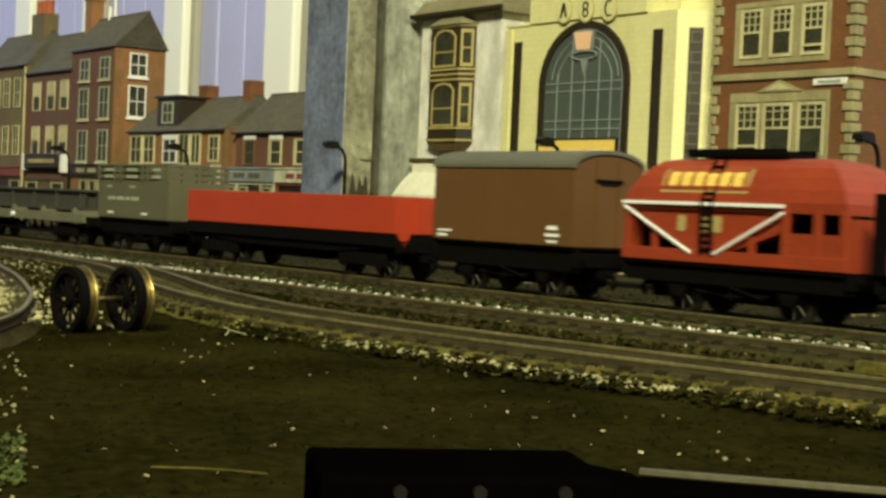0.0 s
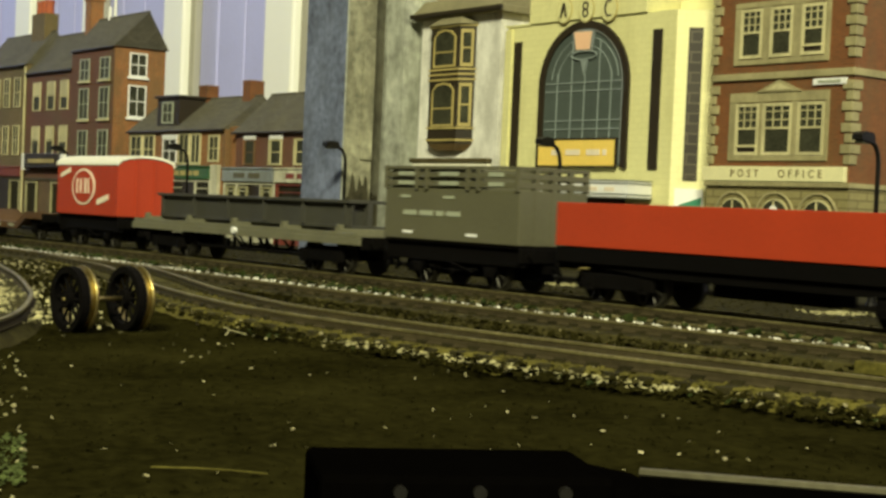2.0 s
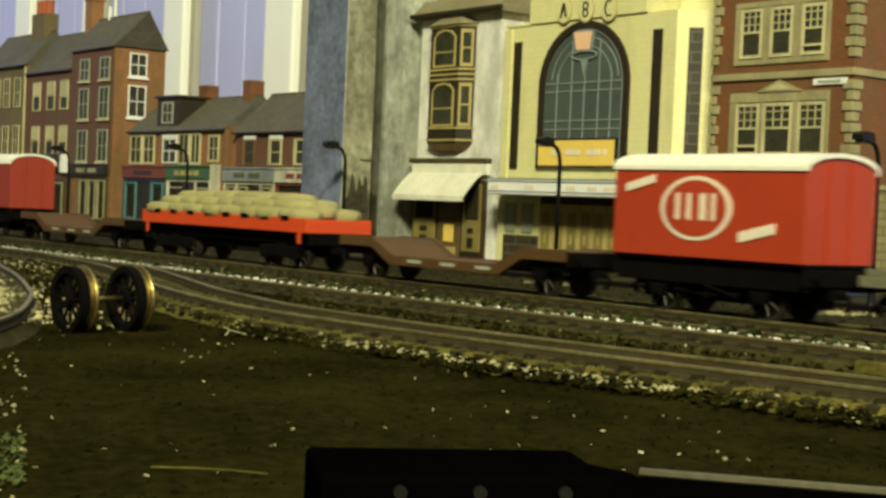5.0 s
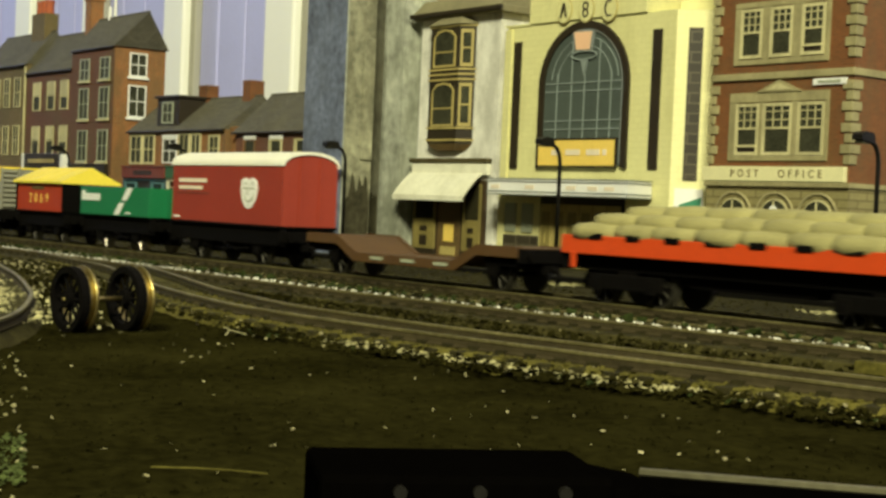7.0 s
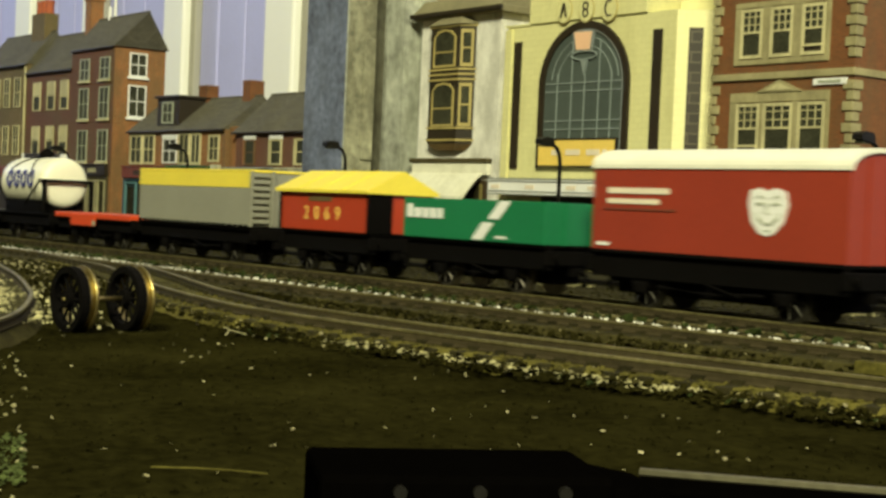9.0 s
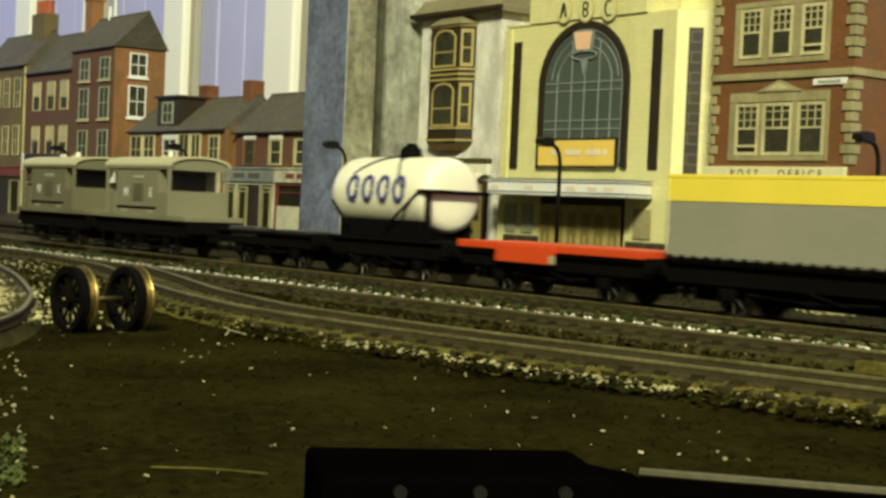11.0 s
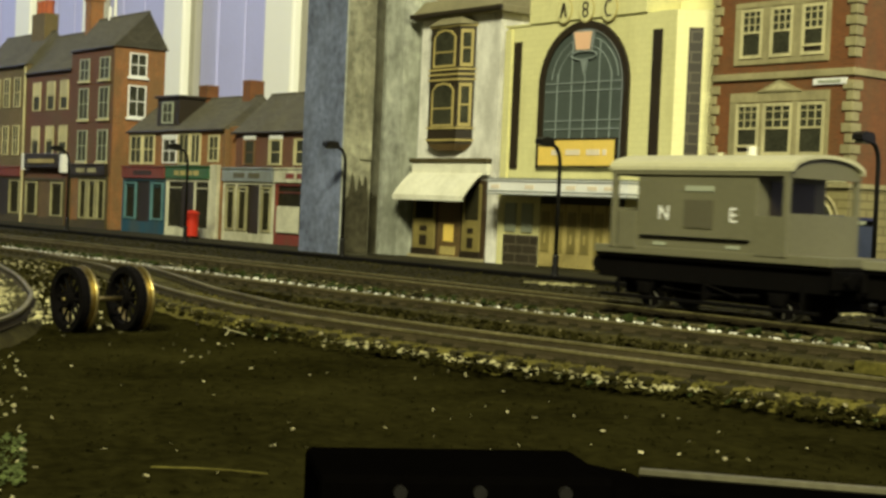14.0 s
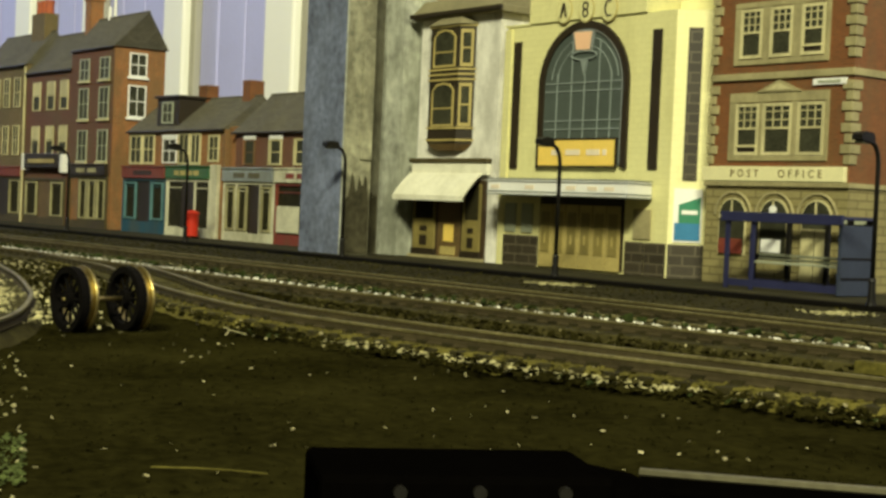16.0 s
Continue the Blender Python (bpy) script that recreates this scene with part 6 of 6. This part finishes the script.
def ivory_tank():
    w = wagon("tank_wagon", -2125, "ivory tank wagon with navy markings and black straps")
    L = 74
    four_wheel(w, L, 40, deck=16, bright=True)
    def ring(x, r):
        return [(x - 4, r * 1.16 * math.cos(t), 33 + r * 1.16 * math.sin(t)) for t in [2 * math.pi * k / 32 for k in range(32)]]
    b = part("barrel", [loft([ring(0, 5), ring(0.5, 8.6), ring(1.8, 10.9), ring(4.2, 12.2), ring(8, 12.6), ring(58.5, 12.6), ring(62, 12.3), ring(64.2, 11.4), ring(65.2, 9.6), ring(65.6, 6)])], "ivory", w, smooth=True)
    for x in (17.0, 27.2, 37.4, 47.6):
        prof = arc(x - 2, 34.8, 3.0, 4.5, 0, 352, 18)
        part("marking", [tube([(px, -math.sqrt(14.75 ** 2 - (pz - 33) ** 2), pz) for px, pz in prof], 0.95, 6)], "navy", b)
    for x0, x1 in ((31, 4), (31, 49)):
        part("strap", [tube([(x0 + (x1 - x0) * (90 - t) / 90, -14.9 * math.cos(radians(t)), 33 + 14.9 * math.sin(radians(t))) for t in range(90, -1 if x1 > 31 else 29, -10)], 0.4, 6)], "black", b)
    part("dome", [C((33, 0, 46.6), (33, 0, 50.4), 4.8, 4.2, 16), C((33, 0, 50.4), (33, 0, 53), 4.4, 1.6, 16)], "black", b)
    part("cradle", [B(4, 57, -12.5, 12.5, 16, 23.0, 0.4)], "black", w)
    part("end_platform", [B(57.5, 64.6, -15, 15, 33.6, 35.0, 0.2)], "black", w)
    for y in (-13.9, 13.9):
        part("platform_post", [B(62.4, 64.4, y - 0.9, y + 0.9, 16, 33.6, 0.2)], "black", w)
        part("stay", [tube([(58, y * 1.06, 33.8), (48, y * 1.06, 27), (38, y * 1.06, 20)], 0.6, 6)], "black", w)
        part("stay", [tube([(1, y * 1.06, 30), (7, y * 1.06, 25), (13, y * 1.06, 20)], 0.5, 6)], "black", w)


def dark_flat():
    w = wagon("flat_wagon", -2217, "black low flat wagon with coupling gear on deck")
    L = 80
    four_wheel(w, L, 46, deck=15)
    part("deck_gear", [B(8, 30, -13, -6, 15, 16.6, 0.3), B(44, 66, -10, 4, 15, 16.2, 0.3)], "gunmetal", w)
    bar(w, 12, 34, 12.6, 13.8, "dim_grey", y=-13.7)


def brake_van(x, x_roof, L, L_roof, pale):
    """Two verandas, a closed cabin between, platforms beyond them."""
    w = wagon("brake_van", x, "grey goods brake van with open verandas and pale curved roof")
    four_wheel(w, L, 52, deck=16.8)
    W, r0 = 15.6, x_roof - x
    r1 = r0 + L_roof
    g = "brake_pale" if pale else "brake_grey"
    v0, v1 = r0 + 11, r1 - 12
    b = part("cabin", [B(v0, v1, -W, W, 17.6, 43.0, 0.2)], g, w)
    part("platform", [B(0, L, -W - 0.3, W + 0.3, 16.8, 19.2, 0.2)], g, w)
    for s in (-1, 1):
        for u0, u1 in ((r0 + 0.6, v0), (v1, r1 - 0.6)):
            part("side_panel", [B(u0, u1 - 3.6 if u1 == v0 else u1, s * W - 0.6, s * W + 0.6, 18.6, 30, 0.1)] if u0 > v0 else [B(u0 + 3, u1, s * W - 0.6, s * W + 0.6, 18.6, 30, 0.1)], g, b)
        for u in (r0 + 1.2, r1 - 1.2):
            part("veranda_post", [B(u - 0.9, u + 0.9, s * W - 0.8, s * W + 0.8, 18.6, 43, 0.2)], g, b)
        part("cornice", [B(r0, r1, s * W - 0.7, s * W + 0.7, 41.4, 43.2)], g, b)
    for u in (r0 + 0.8, r1 - 0.8):
        part("end_panel", [B(u - 0.6, u + 0.6, -W + 0.8, W - 0.8, 18.6, 31, 0.1)], g, b)
        part("end_arch", [prism("x", u - 0.6, u + 0.6, [(-W, 41)] + [(W, 41)] + [(W * math.cos(radians(t)), 43 + 4.0 * math.sin(radians(t))) for t in range(10, 171, 20)])], g, b)
    for u in (v1, v0 - 0.4):
        part("cabin_end", [B(u, u + 0.4, -10, 10, 20, 40)], "dark", b)
    top = [(W, 43)] + [(W * math.cos(radians(t)), 43 + 4.2 * math.sin(radians(t))) for t in range(15, 166, 10)] + [(-W, 43)]
    o = [(y * 1.06, z + 0.8) for y, z in top]
    rf = part("roof", [prism("x", r0 - 1, r1 + 1, [(p[0], p[1] - 0.2) for p in top[::-1]] + [(o[0][0], o[0][1] - 1.1)] + o + [(o[-1][0], o[-1][1] - 1.1)])], "brake_roof", w)
    part("stove_pipe", [C((r0 + L_roof * 0.64, -3, 46), (r0 + L_roof * 0.64, -3, 50.5), 1.3, seg=12)], "roof_white", rf)
    part("ventilator", [C((r0 + L_roof * 0.4, 2, 46.6), (r0 + L_roof * 0.4, 2, 49), 1.6, 1.2, 12)], "brake_roof", rf)
    k = v1 - v0
    words("lettering", "N", 6.2, v0 + k * 0.24, -W - 0.1, 29.6, "white", b)
    words("lettering", "E", 6.2, v0 + k * 0.82, -W - 0.1, 29.6, "white", b)
    part("patch", [B(v0 + k * 0.42, v0 + k * 0.66, -W - 0.35, -W, 25.6, 34)], "dim_grey", b)
    if pale:
        part("white_flash", [prism("y", -W - 0.4, -W, [(v0 - 8, 34), (v0 - 2, 34), (v0 - 2, 40)])], "white", b)
    part("step_line", [B(v0 + 2, v1 - 2, -W - 0.7, -W + 0.2, 22.2, 22.9)], "black", b)
    for f in (0.16, 0.78):
        bar(b, v0 + k * f, v0 + k * f + 5, 20, 21, "bar", y=-W - 0.15)
    bar(b, v0 + k * 0.42, v0 + k * 0.66, 36.6, 38.2, "bar", y=-W - 0.15)
    part("footboard", [B(4, L - 4, s - 1.4, s + 1.4, 3.2, 4.2, 0.2) for s in (-15.5, 15.5)] + [B(u - 0.4, u + 0.4, s - 0.4, s + 0.4, 4, 12) for u in (10, L / 2, L - 10) for s in (-14.6, 14.6)], "black", w)


red_open_front()
cement_tank()
brown_van()
red_bogie_open()
grey_container()
girder_wagon()
red_white_roof_van()
low_wagon(-1171)
sack_wagon()
low_wagon(-1498)
crimson_van()
green_open()
lime_van()
container_wagon()
orange_flat()
ivory_tank()
dark_flat()
brake_van(-2346, -2331, 100, 69, True)
brake_van(-2448, -2441, 92, 70, False)


# ---- how the train runs: seconds and metres travelled ----
RUN = [(0.0, 0.0), (0.5, 0.067), (1.0, 0.1355), (1.5, 0.1955), (2.0, 0.2545), (2.5, 0.3065), (3.0, 0.381), (3.5, 0.456), (4.0, 0.537), (4.2, 0.5665), (6.3, 0.881),
       (6.5, 0.911), (7.0, 0.988), (7.5, 1.048), (8.0, 1.121), (8.5, 1.193), (9.0, 1.2765), (9.2, 1.309), (11.3, 1.681), (11.5, 1.712), (12.0, 1.782),
       (12.5, 1.881), (13.0, 1.960), (13.5, 2.0455), (14.0, 2.108), (14.5, 2.157), (14.8, 2.201), (15.0, 2.230), (15.5, 2.304), (16.0, 2.38)]


def travelled(t):
    return float(np.interp(t, [r[0] for r in RUN], [r[1] for r in RUN]))


def motions():
    for ob, x in BODIES:
        walk(ob, [(t, pose(x / 1000 + s, TRACK_Y / 1000, 0.0049)) for t, s in RUN])
    turn = [(i / FPS, math.degrees(travelled(i / FPS) / (WHEEL_R / 1000))) for i in range(0, 481)]
    for ob, x in AXLES:
        walk(ob, [(t, pose(x / 1000, 0, WHEEL_R / 1000, 0, d, 0)) for t, d in turn])


motions()
